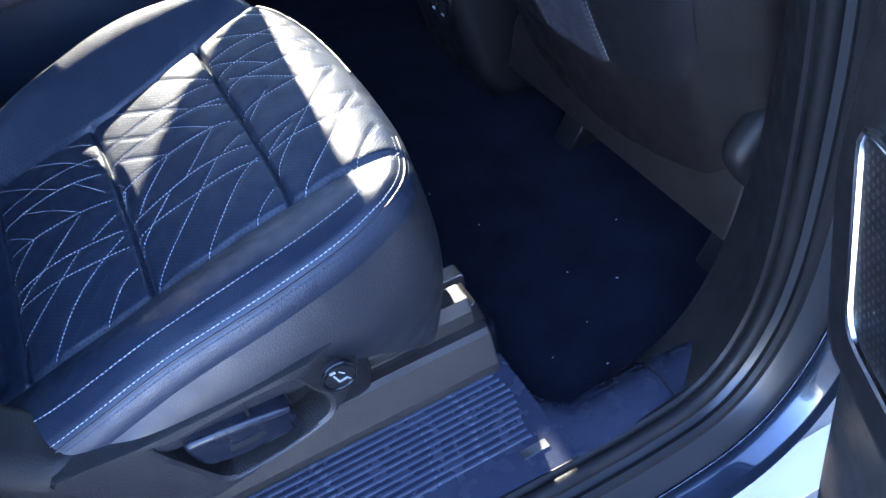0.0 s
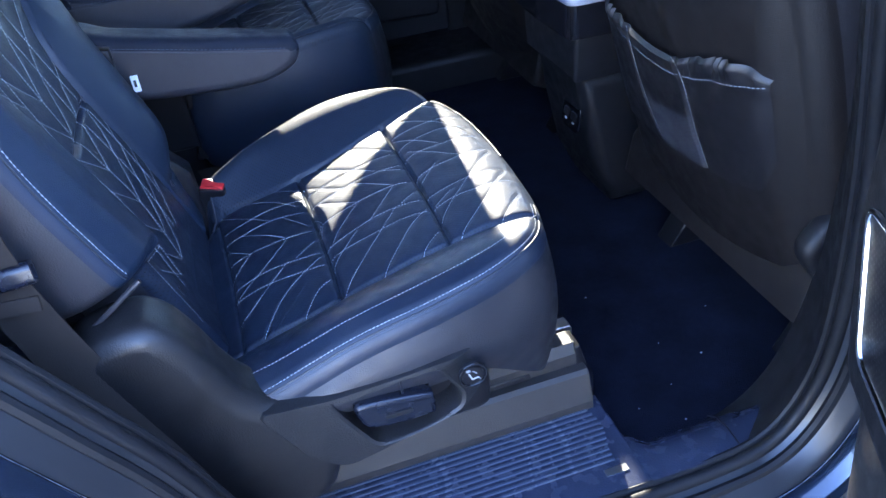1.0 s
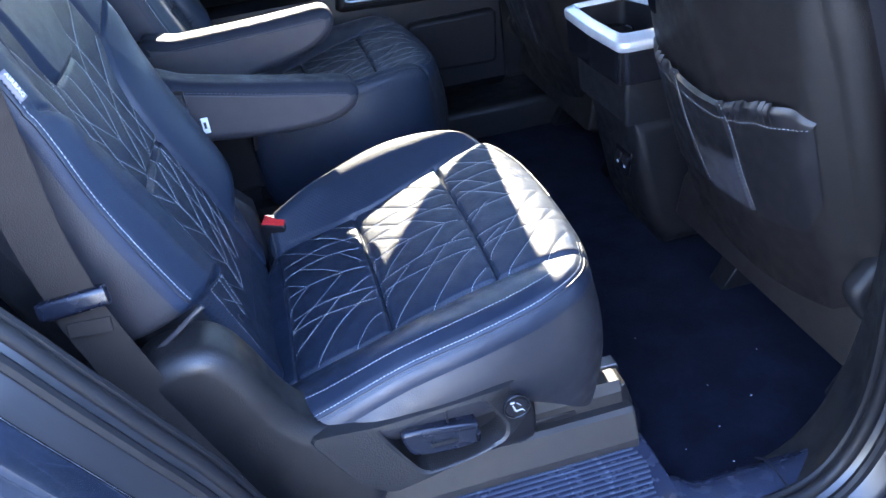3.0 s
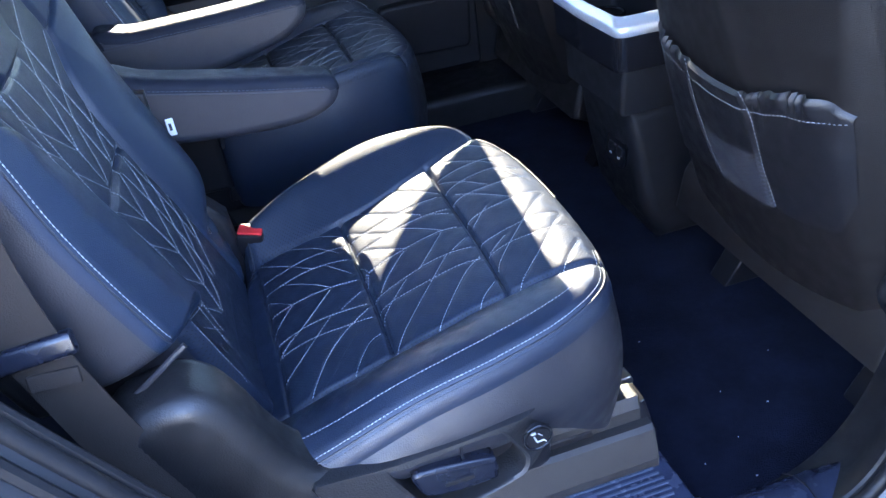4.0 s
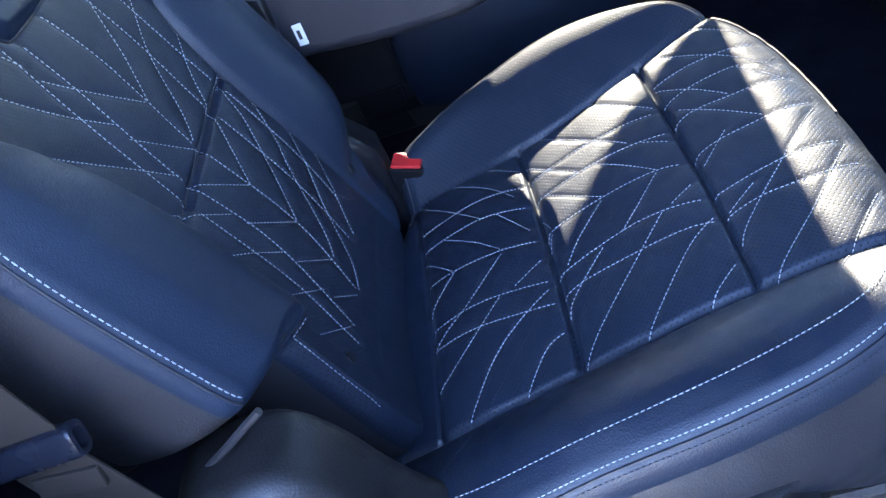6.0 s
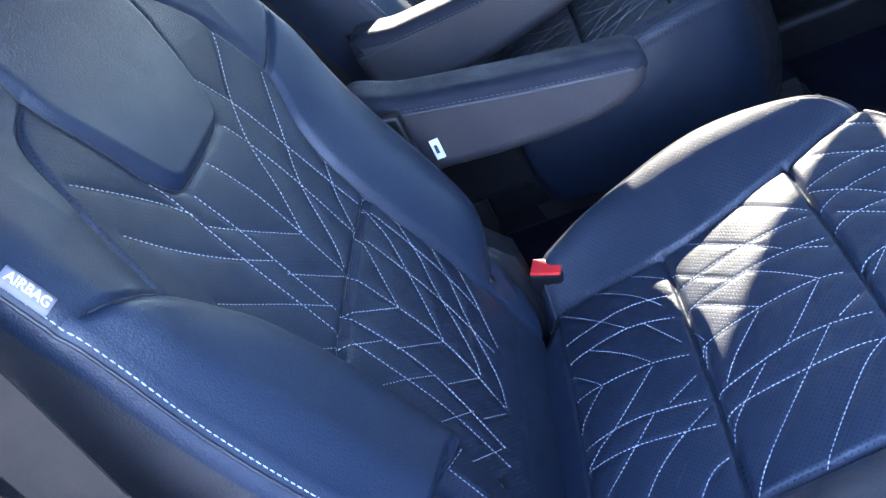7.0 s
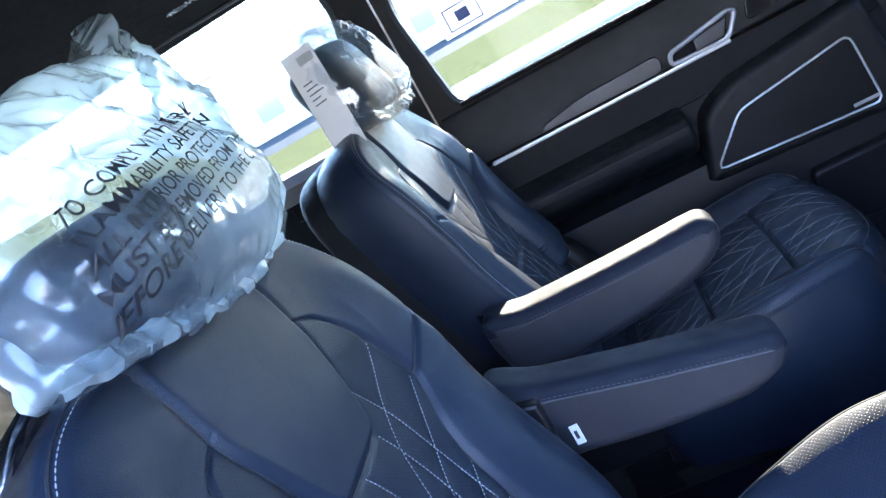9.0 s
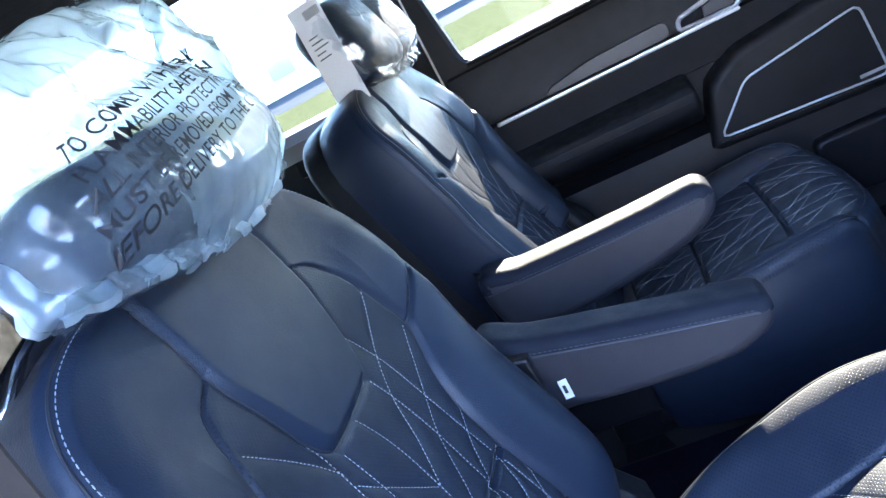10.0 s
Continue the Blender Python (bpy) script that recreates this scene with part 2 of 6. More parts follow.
def thin_paper(name, base):
    """Paper that lets some light through."""
    m = bpy.data.materials.new(name)
    m.use_nodes = True
    nt = m.node_tree
    nt.nodes.remove(nt.nodes["Principled BSDF"])
    tc = nt.nodes.new("ShaderNodeTexCoord")
    cloud = nt.nodes.new("ShaderNodeTexNoise")
    cloud.inputs["Scale"].default_value, cloud.inputs["Detail"].default_value = 30.0, 4.0
    nt.links.new(tc.outputs["Object"], cloud.inputs["Vector"])
    tone = nt.nodes.new("ShaderNodeMix")
    tone.data_type = "RGBA"
    tone.inputs[6].default_value, tone.inputs[7].default_value = (*[0.92 * c for c in base], 1), (*base, 1)
    nt.links.new(cloud.outputs[0], tone.inputs[0])
    front, back = nt.nodes.new("ShaderNodeBsdfDiffuse"), nt.nodes.new("ShaderNodeBsdfTranslucent")
    mix = nt.nodes.new("ShaderNodeMixShader")
    mix.inputs[0].default_value = 0.4
    for k, b in enumerate((front, back)):
        nt.links.new(tone.outputs[2], b.inputs[0])
        nt.links.new(b.outputs[0], mix.inputs[1 + k])
    nt.links.new(mix.outputs[0], nt.nodes["Material Output"].inputs[0])
    return m


PAPER = thin_paper("thin white paper", (0.82, 0.82, 0.80))
# darkened and dulled to put shade on the third row despite the sun
REAR_LEATHER = material("black third-row leather dimmed for shade", (0.0042, 0.0052, 0.0056), 0.7, vary=0.15, grain=0.3, grain_scale=500, spec=0.08)
FILM_CLEAR = clear("clear plastic film", (0.97, 0.98, 0.99), 0.05, 0.09, 0.95, (), 0.10)
GLASS = clear("window glass", (0.86, 0.9, 0.88), 0.02, 0.0, 0.4)
TINTED = clear("tinted window glass", (0.68, 0.71, 0.68), 0.02, 0.0, 0.2, (), 0.01)

# ---- building helpers ----
def part(name, bm, mat, parent=None, label="", smooth=True, kind=""):
    """Links a bmesh as one mesh object under a thing or a part."""
    me = bpy.data.meshes.new(name)
    bmesh.ops.recalc_face_normals(bm, faces=bm.faces)
    if smooth:
        for f in bm.faces:
            f.smooth = True
        for e in bm.edges:
            if len(e.link_faces) == 2 and e.calc_face_angle(0) > 0.75:
                e.smooth = False
    few = len(bm.faces) < 2500
    bm.to_mesh(me)
    bm.free()
    me.materials.append(mat)
    ob = new(name, me)
    ob.parent = parent
    if smooth and few:
        even_out = ob.modifiers.new("weighted normals", "WEIGHTED_NORMAL")
        even_out.keep_sharp = True
    if label:
        ob["label"] = label
    if kind:
        ob["kind"] = kind
    return ob


def raw(name, verts, faces, mat, parent=None, label="", smooth=True, kind=""):
    """The same from arrays of corners and faces."""
    me = bpy.data.meshes.new(name)
    me.from_pydata([tuple(map(float, v)) for v in verts], [], [tuple(map(int, f)) for f in faces])
    me.update()
    if smooth:
        me.shade_smooth()
    me.materials.append(mat)
    ob = new(name, me)
    ob.parent = parent
    if label:
        ob["label"] = label
    if kind:
        ob["kind"] = kind
    return ob


def thing(name, label, category, group="", kind="", at=(0, 0, 0)):
    ob = new(name)
    ob.location = at
    ob.empty_display_size = 0.05
    return tagged(ob, label, category, group, kind)


def curve(xs, ys):
    """A smooth function through the given values."""
    xs, ys = np.array(xs, float), np.array(ys, float)
    m = np.gradient(ys, xs)

    def f(x):
        x = np.clip(x, xs[0], xs[-1])
        i = np.clip(np.searchsorted(xs, x) - 1, 0, len(xs) - 2)
        h = xs[i + 1] - xs[i]
        t = (x - xs[i]) / h
        return ((1 + 2 * t) * (1 - t) ** 2 * ys[i] + t * (1 - t) ** 2 * h * m[i] + t * t * (3 - 2 * t) * ys[i + 1] + t * t * (t - 1) * h * m[i + 1])

    return f


def spline(points, n, closed=False):
    """n points along a smooth curve through the given ones."""
    p = np.array(points, float)
    k = len(p)
    out = []
    spans = k if closed else k - 1
    for s in np.linspace(0, spans, n, endpoint=not closed):
        i = min(int(s), spans - 1)
        t = s - i
        g = (lambda j: p[j % k]) if closed else (lambda j: p[min(max(j, 0), k - 1)])
        a, b, c, d = g(i - 1), g(i), g(i + 1), g(i + 2)
        out.append(0.5 * (2 * b + (c - a) * t + (2 * a - 5 * b + 4 * c - d) * t * t + (3 * b - a - 3 * c + d) * t ** 3))
    return np.array(out)


def even(points, n, closed=False):
    """Points at even steps of length along a line."""
    p = np.array(points, float)
    if closed:
        p = np.vstack([p, p[:1]])
    s = np.r_[0, np.cumsum(np.linalg.norm(np.diff(p, axis=0), axis=1))]
    q = np.linspace(0, s[-1], n, endpoint=not closed)
    return np.stack([np.interp(q, s, p[:, k]) for k in range(p.shape[1])], 1)


def step(a, b, x):
    t = np.clip((x - a) / (b - a), 0, 1)
    return t * t * (3 - 2 * t)


def box(bm, lo, hi, bevel=0.0, segments=2):
    g = bmesh.ops.create_cube(bm, size=1.0)
    vs = g["verts"]
    for v in vs:
        v.co = Vector([lo[k] + (v.co[k] + 0.5) * (hi[k] - lo[k]) for k in range(3)])
    if bevel:
        es = {e for v in vs for e in v.link_edges}
        bmesh.ops.bevel(bm, geom=list(es), offset=bevel, segments=segments, affect="EDGES", profile=0.5)
    return bm


def new_box(lo, hi, bevel=0.0, segments=2):
    return box(bmesh.new(), lo, hi, bevel, segments)


def prism(poly, axis, lo, hi, bevel=0.0, segments=3):
    """A polygon in the plane across the axis, drawn out from lo to hi, with rounded rims."""
    bm = bmesh.new()

    def place(p, v):
        q = list(p)
        q.insert(axis, v)
        return q

    ring = [bm.verts.new(place(p, lo)) for p in poly]
    face = bm.faces.new(ring)
    got = bmesh.ops.extrude_face_region(bm, geom=[face])
    for v in got["geom"]:
        if isinstance(v, bmesh.types.BMVert):
            v.co[axis] = hi
    bmesh.ops.recalc_face_normals(bm, faces=bm.faces)
    if bevel:
        rims = [e for e in bm.edges if abs(e.verts[0].co[axis] - e.verts[1].co[axis]) < 1e-6]
        bmesh.ops.bevel(bm, geom=rims, offset=bevel, segments=segments, affect="EDGES", profile=0.5)
    return bm


def tube(points, radius, sides=8, closed=False, bm=None, flat=1.0):
    """A round rope along a line; radius may be a list."""
    p = np.array(points, float)
    n = len(p)
    bm = bm or bmesh.new()
    rad = np.broadcast_to(np.array(radius, float), (n,))
    rings = []
    keep = None
    for i in range(n):
        d = Vector(p[(i + 1) % n if closed else min(i + 1, n - 1)] - p[i - 1 if closed else max(i - 1, 0)]).normalized()
        if keep is None:
            keep = d.cross(Vector((0, 0, 1))) if abs(d.z) < 0.9 else d.cross(Vector((0, 1, 0)))
        a = (keep - d * keep.dot(d)).normalized()
        keep = a
        b = a.cross(d)
        rings.append([bm.verts.new(Vector(p[i]) + float(rad[i]) * (math.cos(t) * a + float(flat * math.sin(t)) * b)) for t in np.linspace(0, 2 * math.pi, sides, endpoint=False)])
    for i in range(n if closed else n - 1):
        r, s = rings[i], rings[(i + 1) % n]
        for j in range(sides):
            bm.faces.new((r[j], r[(j + 1) % sides], s[(j + 1) % sides], s[j]))
    if not closed:
        bm.faces.new(rings[0])
        bm.faces.new(rings[-1])
    return bm


def sheet(f, us, vs, bm=None, wrap=False):
    """A grid of faces over f(u, v)."""
    bm = bm or bmesh.new()
    g = [[bm.verts.new(f(u, v)) for v in vs] for u in us]
    for i in range(len(us) - 1):
        for j in range(len(vs) - (0 if wrap else 1)):
            k = (j + 1) % len(vs)
            bm.faces.new((g[i][j], g[i + 1][j], g[i + 1][k], g[i][k]))
    return bm


def sweep(sections):
    """Skin over a row of equally long open or closed sections, given as arrays of points."""
    bm = bmesh.new()
    g = [[bm.verts.new(p) for p in s] for s in sections]
    for r, s in zip(g, g[1:]):
        for j in range(len(r) - 1):
            bm.faces.new((r[j], r[j + 1], s[j + 1], s[j]))
    return bm


def dashes(lines, length=0.0042, gap=0.0022, width=0.0011, height=0.0006):
    """Single stitches, as small raised dashes, along lines of (point, normal) arrays."""
    verts, faces = [], []
    for pts, nor in lines:
        pts, nor = np.array(pts, float), np.array(nor, float)
        s = np.r_[0, np.cumsum(np.linalg.norm(np.diff(pts, axis=0), axis=1))]
        total = s[-1]
        k = int(total / (length + gap))
        if k < 1:
            continue
        for i in range(k):
            a = i * (length + gap) + gap / 2
            ends = []
            for q in (a, a + length * 0.5, a + length):
                ends.append((np.array([np.interp(q, s, pts[:, c]) for c in range(3)]), np.array([np.interp(q, s, nor[:, c]) for c in range(3)])))
            d = ends[2][0] - ends[0][0]
            d = d / (np.linalg.norm(d) + 1e-9)
            base = len(verts)
            for e, (p, n) in enumerate(ends):
                w = np.cross(d, n)
                w = w / (np.linalg.norm(w) + 1e-9) * width * (0.8 if e == 1 else 0.45)
                n = n / (np.linalg.norm(n) + 1e-9)
                lift = height if e == 1 else height * 0.3
                verts += [p + w, p + n * lift * 1.5, p - w]
            for e in (0, 3):
                b = base + e
                faces += [(b, b + 3, b + 4, b + 1), (b + 1, b + 4, b + 5, b + 2)]
    return verts, faces


def words(text, size, depth=0.0, bold=0.0):
    """Flat lettering as corners and faces, from the built-in font."""
    cu = bpy.data.curves.new("lettering", "FONT")
    cu.body, cu.size, cu.extrude, cu.offset = text, size, depth, bold
    ob = bpy.data.objects.new("lettering", cu)
    me = bpy.data.meshes.new_from_object(ob)
    v = np.array([q.co[:] for q in me.vertices])
    f = [tuple(p.vertices) for p in me.polygons]
    bpy.data.objects.remove(ob)
    bpy.data.curves.remove(cu)
    bpy.data.meshes.remove(me)
    return v, f


def letters(n, faces):
    """The separate shapes of a line of print: the vertices of each and its faces."""
    root = list(range(n))

    def find(i):
        while root[i] != i:
            i = root[i]
        return i

    for f in faces:
        for q in f[1:]:
            a, b = find(f[0]), find(q)
            if a != b:
                root[max(a, b)] = min(a, b)
    groups = {}
    for f in faces:
        groups.setdefault(find(f[0]), []).append(f)
    for fs in groups.values():
        own = sorted({q for f in fs for q in f})
        place = {q: k for k, q in enumerate(own)}
        yield own, [tuple(place[q] for q in f) for f in fs]


def pip(x, y, poly):
    """Signed distance-like depth inside a polygon: positive inside."""
    p = np.array(poly, float)
    inside = np.zeros(np.shape(x), bool)
    dist = np.full(np.shape(x), 9.0)
    for a, b in zip(p, np.roll(p, -1, axis=0)):
        cond = (a[1] > y) != (b[1] > y)
        xc = (b[0] - a[0]) * (y - a[1]) / (b[1] - a[1] + 1e-12) + a[0]
        inside ^= cond & (x < xc)
        ab = b - a
        t = np.clip(((x - a[0]) * ab[0] + (y - a[1]) * ab[1]) / (ab @ ab), 0, 1)
        dist = np.minimum(dist, np.hypot(x - a[0] - t * ab[0], y - a[1] - t * ab[1]))
    return np.where(inside, dist, -dist)


def near_line(x, y, line):
    """Distance from points to a polyline."""
    p = np.array(line, float)
    dist = np.full(np.shape(x), 9.0)
    for a, b in zip(p, p[1:]):
        ab = b - a
        t = np.clip(((x - a[0]) * ab[0] + (y - a[1]) * ab[1]) / (ab @ ab + 1e-12), 0, 1)
        dist = np.minimum(dist, np.hypot(x - a[0] - t * ab[0], y - a[1] - t * ab[1]))
    return dist


def soften(points, n, closed=True, r=0.018):
    """A polygon with its corners rounded to radius r, as n evenly spaced points."""
    p = [np.array(q, float) for q in points]
    out = []
    for i in range(len(p)):
        a, b, c = p[i - 1], p[i], p[(i + 1) % len(p)]
        ra = min(r, 0.45 * np.linalg.norm(a - b), 0.45 * np.linalg.norm(c - b))
        s, e = b + (a - b) / np.linalg.norm(a - b) * ra, b + (c - b) / np.linalg.norm(c - b) * ra
        out += [(1 - t) ** 2 * s + 2 * t * (1 - t) * b + t * t * e for t in np.linspace(0, 1, 8)]
    return even(np.array(out), n, True)

# ---- floor, sill and shell of the car ----
def cloth(x0, x1, y0, y1, n=80, z=0.0):
    return sheet(lambda u, v: (u, v, z + 0.004 * noise.noise((u * 5, v * 5, 1)) + 0.0015 * noise.noise((u * 30, v * 30, 2))), np.linspace(x0, x1, n), np.linspace(y0, y1, n))


floor = part("floor", cloth(-2.0, 1.7, -0.40, 1.27, 150), CARPET)
tagged(floor, "black carpeted car floor with a few pale specks", "floor", kind="structure")
part("floor_platform", new_box((-1.0, -0.19, -0.02), (0.345, 1.03, 0.085), 0.02, 3), CARPET, floor, "raised carpeted floor under the chairs")

ground = part("ground", new_box((-200, -200, -0.6), (200, 200, -0.45)), ASPHALT)
tagged(ground, "sunlit grey asphalt of a parking lot", "ground", kind="structure")
marking = tagged(part("parking_line", new_box((0.3, -0.375, -0.452), (4.5, -0.295, -0.446), 0.001), CONCRETE), "pale grey painted parking line on the asphalt", "parking line", kind="structure")

# the opening of the near rear door, as a loop of (x, z)
LOOP = spline([(-0.04, 0.062), (0.2, 0.062), (0.40, 0.062), (0.49, 0.085), (0.54, 0.16), (0.557, 0.27), (0.55, 0.45), (0.53, 0.6), (0.505, 0.75), (0.46, 0.95), (0.36, 1.14), (0.18, 1.20), (-0.15, 1.20), (-0.42, 1.14), (-0.45, 0.95), (-0.388, 0.70), (-0.315, 0.555), (-0.257, 0.45), (-0.208, 0.36), (-0.165, 0.25), (-0.125, 0.135)], 260, True)
tan = np.roll(LOOP, -1, 0) - np.roll(LOOP, 1, 0)
OUT = np.stack([tan[:, 1], -tan[:, 0]], 1) / np.linalg.norm(tan, axis=1)[:, None]


# the body is narrower at the foot of the centre pillar, where it tucks under
FOOT = step(0.12, 0.46, LOOP[:, 0]) * step(0.55, 0.15, LOOP[:, 1])
BULGE = -0.012 * FOOT


def rim(pairs):
    """Skin round the door opening: pairs of (y, distance out from the loop)."""
    rows = []
    for y, d in pairs:
        far = max(0.0, d - 0.03)
        dist = (min(d, 0.03) + far * (1 - 0.7 * FOOT))[:, None] * OUT
        rows.append(np.c_[LOOP[:, 0] + dist[:, 0], y + BULGE * np.clip(far / 0.08, 0, 1) * (y < -0.40), LOOP[:, 1] + dist[:, 1]])
    return sweep([np.vstack([r, r[:1]]) for r in rows])


frame_near = tagged(part("door_frame", rim([(-0.444, 0.030), (-0.452, 0.028), (-0.462, 0.034), (-0.473, 0.044), (-0.475, 0.052), (-0.469, 0.060), (-0.470, 0.072), (-0.474, 0.09), (-0.468, 0.11)]), PAINT), "glossy navy painted body round the open rear door", "door frame", kind="structure")
part("flange", rim([(-0.402, -0.002), (-0.41, 0.006), (-0.424, 0.010), (-0.428, 0.016), (-0.440, 0.022), (-0.446, 0.031)]), FLANGE, frame_near, "grey painted inner flange")
gap_at = int(np.argmin(np.hypot(LOOP[:, 0] - 0.33, LOOP[:, 1] - 0.062)))
part("panel_gap", tube([(LOOP[gap_at, 0], -0.452 - 0.024 * q, LOOP[gap_at, 1] - 0.034 - 0.022 * q) for q in np.linspace(0, 1, 14)], 0.0022, 6), BLACK, frame_near)
# added silver bead draws the highlight that runs along the paint edge
part("flange_highlight", tube(np.c_[LOOP[:, 0] + OUT[:, 0] * 0.033, np.full(len(LOOP), -0.450), LOOP[:, 1] + OUT[:, 1] * 0.033], 0.0045, 10, True), SILVER, frame_near, "thin silver bead standing in for the highlight on the paint edge")
part("flange_strip", tube(np.c_[LOOP[:, 0] + OUT[:, 0] * 0.009, np.full(len(LOOP), -0.418), LOOP[:, 1] + OUT[:, 1] * 0.009], 0.0075, 8, True), RUBBER, frame_near, "black rubber strip")
seal = part("door_seal", tube(np.c_[LOOP[:, 0], np.full(len(LOOP), -0.396), LOOP[:, 1]], 0.0095, 10, True), RUBBER, frame_near, "black rubber door seal")
part("seal_lip", tube(np.c_[LOOP[:, 0] - OUT[:, 0] * 0.006, np.full(len(LOOP), -0.384), LOOP[:, 1] - OUT[:, 1] * 0.006], 0.0055, 8, True), RUBBER, frame_near)
pillar = tagged(part("pillar_trim", rim([(-0.388, 0.0), (-0.37, 0.002), (-0.35, 0.014), (-0.325, 0.036), (-0.30, 0.056), (-0.285, 0.09), (-0.30, 0.16)]), PLASTIC), "grey grained plastic trim of the pillars and sill", "pillar trim", kind="structure")
# the rest of the near side, closed beyond the opening
mid = np.array([0.05, 0.5])
inner_ring = LOOP + OUT * (0.03 + 0.08 * (1 - 0.7 * FOOT))[:, None]
far_ring = []
for p in inner_ring:
    d = p - mid
    k = min((1.7 if d[0] > 0 else 2.05) / abs(d[0] + 1e-9), (0.78 if d[1] > 0 else 0.72) / abs(d[1] + 1e-9))
    far_ring.append(mid + d * k)
far_ring = np.array(far_ring)
under = step(0.10, -0.15, far_ring[:, 1])
rows = [np.c_[inner_ring[:, 0], -0.468 + BULGE, inner_ring[:, 1]], np.c_[far_ring[:, 0], -0.45 + 0.22 * under, far_ring[:, 1]]]
wall_near = tagged(part("wall_near", sweep([np.vstack([r, r[:1]]) for r in rows]), PAINT, smooth=False), "blue metallic painted side of the car", "car body", kind="structure")
inner_trim = LOOP + OUT * 0.16
rows = [np.c_[inner_trim[:, 0], np.full(len(LOOP), -0.30), inner_trim[:, 1]], np.c_[far_ring[:, 0], np.full(len(LOOP), -0.34), far_ring[:, 1]]]
part("inner_panel", sweep([np.vstack([r, r[:1]]) for r in rows]), PLASTIC, wall_near, smooth=False)

# the sill: ribbed plate, ledge and flat end
sill = tagged(part("sill", new_box((-0.30, -0.385, -0.06), (0.325, -0.215, 0.072), 0.004), PLATE), "dark plastic door sill with a ribbed scuff plate", "door sill", kind="structure")
part("sill_ledge", prism([(-0.2415, 0.05), (-0.2405, 0.086), (-0.227, 0.126), (-0.221, 0.131), (-0.165, 0.130), (-0.162, 0.05)], 0, -0.42, 0.312, 0.003), PLASTIC_GREY, sill, "grey-brown plastic ledge", smooth=False)
rib = part("scuff_rib", prism([(-0.0017, 0.0), (-0.0012, 0.0028), (0.0012, 0.0028), (0.0017, 0.0)], 0, -0.45, 0.0), RIB, sill, smooth=False)
for i in range(11):
    r = rib if i == 0 else new("scuff_rib", rib.data)
    r.parent = sill
    y = -0.243 - 0.0092 * i
    r.location = (0.300 + 0.006 * math.sin(i * 0.5), y, 0.0718)
# added steel plate stands in for a small patch of sun
part("sill_sun_patch", prism([(0.0, 0.07), (0.0, 0.0738), (0.011, 0.0738), (0.011, 0.07)], 0, 0.272, 0.304, 0.0004), STEEL, sill, "small steel plate standing in for a patch of sun on the sill").location = (0, -0.358, 0)
end = part("sill_end", sheet(lambda u, v: (u, -0.386 + (0.105 + 0.05 * step(0.36, 0.32, u)) * v, 0.073 - 0.075 * v ** 4 + 0.10 * step(0.47, 0.60, u) ** 2 * (1 - v)), np.linspace(0.322, 0.62, 40), np.linspace(0, 1, 18)), PLATE, sill)
part("sill_joint", tube([(0.452, -0.386, 0.0765), (0.455, -0.35, 0.077), (0.457, -0.32, 0.068), (0.458, -0.30, 0.05)], 0.0012, 6), BLACK, sill)
part("belt_rail_cover", new_box((-0.42, -0.36, 0.02), (-0.12, -0.20, 0.105), 0.02, 3), PLASTIC, sill)
step_board = tagged(part("painted_sill", prism([(-0.47, -0.08), (-0.47, 0.03), (-0.485, 0.045), (-0.505, 0.03), (-0.52, -0.04), (-0.50, -0.12)], 0, -0.9, 0.27, 0.004), PAINT), "blue metallic painted sill below the door", "car body", kind="structure")

# far side: door with its window, pillar, quarter window
FARY = 1.25


def panel_with_hole(outer, hole, y0, y1, n=120):
    """A wall slab across y with one window through it; outer and hole as (x, z)."""
    h = even(np.array(hole), n, True)
    o = []
    mid = h.mean(0)
    lo, hi = np.array(outer).min(0), np.array(outer).max(0)
    for p in h:
        d = p - mid
        ks = [((hi if d[k] > 0 else lo)[k] - mid[k]) / (d[k] if abs(d[k]) > 1e-9 else 1e-9) for k in (0, 1)]
        o.append(mid + d * min(ks))
    o = np.array(o)
    lay = lambda p, y: np.c_[p[:, 0], np.full(len(p), y), p[:, 1]]
    rows = [lay(o, y1), lay(o, y0), lay(mid + (h - mid) * 1.02, y0), lay(h, y0 + 0.008), lay(h, y1 - 0.005), lay(o, y1)]
    return sweep([np.vstack([r, r[:1]]) for r in rows])


DOOR_WINDOW = soften([(-0.272, 0.775), (-0.305, 1.02), (-0.27, 1.165), (0.1, 1.185), (0.47, 1.165), (0.515, 0.768)], 120, True, 0.035)
QUARTER = soften([(-0.50, 0.822), (-0.425, 1.08), (-0.45, 1.207), (-0.86, 1.212), (-1.45, 1.212), (-1.93, 1.20), (-1.96, 0.82), (-1.2, 0.84)], 120, True, 0.035)
door_far = tagged(part("door_far", panel_with_hole([(-0.335, 0.02), (0.585, 1.24)], DOOR_WINDOW, FARY, FARY + 0.05), PLASTIC, smooth=False), "black grained trim of the closed rear door", "car door", kind="structure")
quarter = tagged(part("wall_far_rear", panel_with_hole([(-2.0, -0.05), (-0.34, 1.25)], QUARTER, FARY, FARY + 0.05), PLASTIC, smooth=False), "dark plastic rear side trim with a quarter window", "side trim", kind="structure")
FRONTW = soften([(0.645, 0.765), (0.61, 1.18), (1.2, 1.16), (1.62, 0.82)], 120, True, 0.035)
wall_far_front = tagged(part("wall_far_front", panel_with_hole([(0.588, -0.05), (1.72, 1.25)], FRONTW, FARY, FARY + 0.05), PLASTIC, smooth=False), "dark front door trim", "car door", kind="structure")
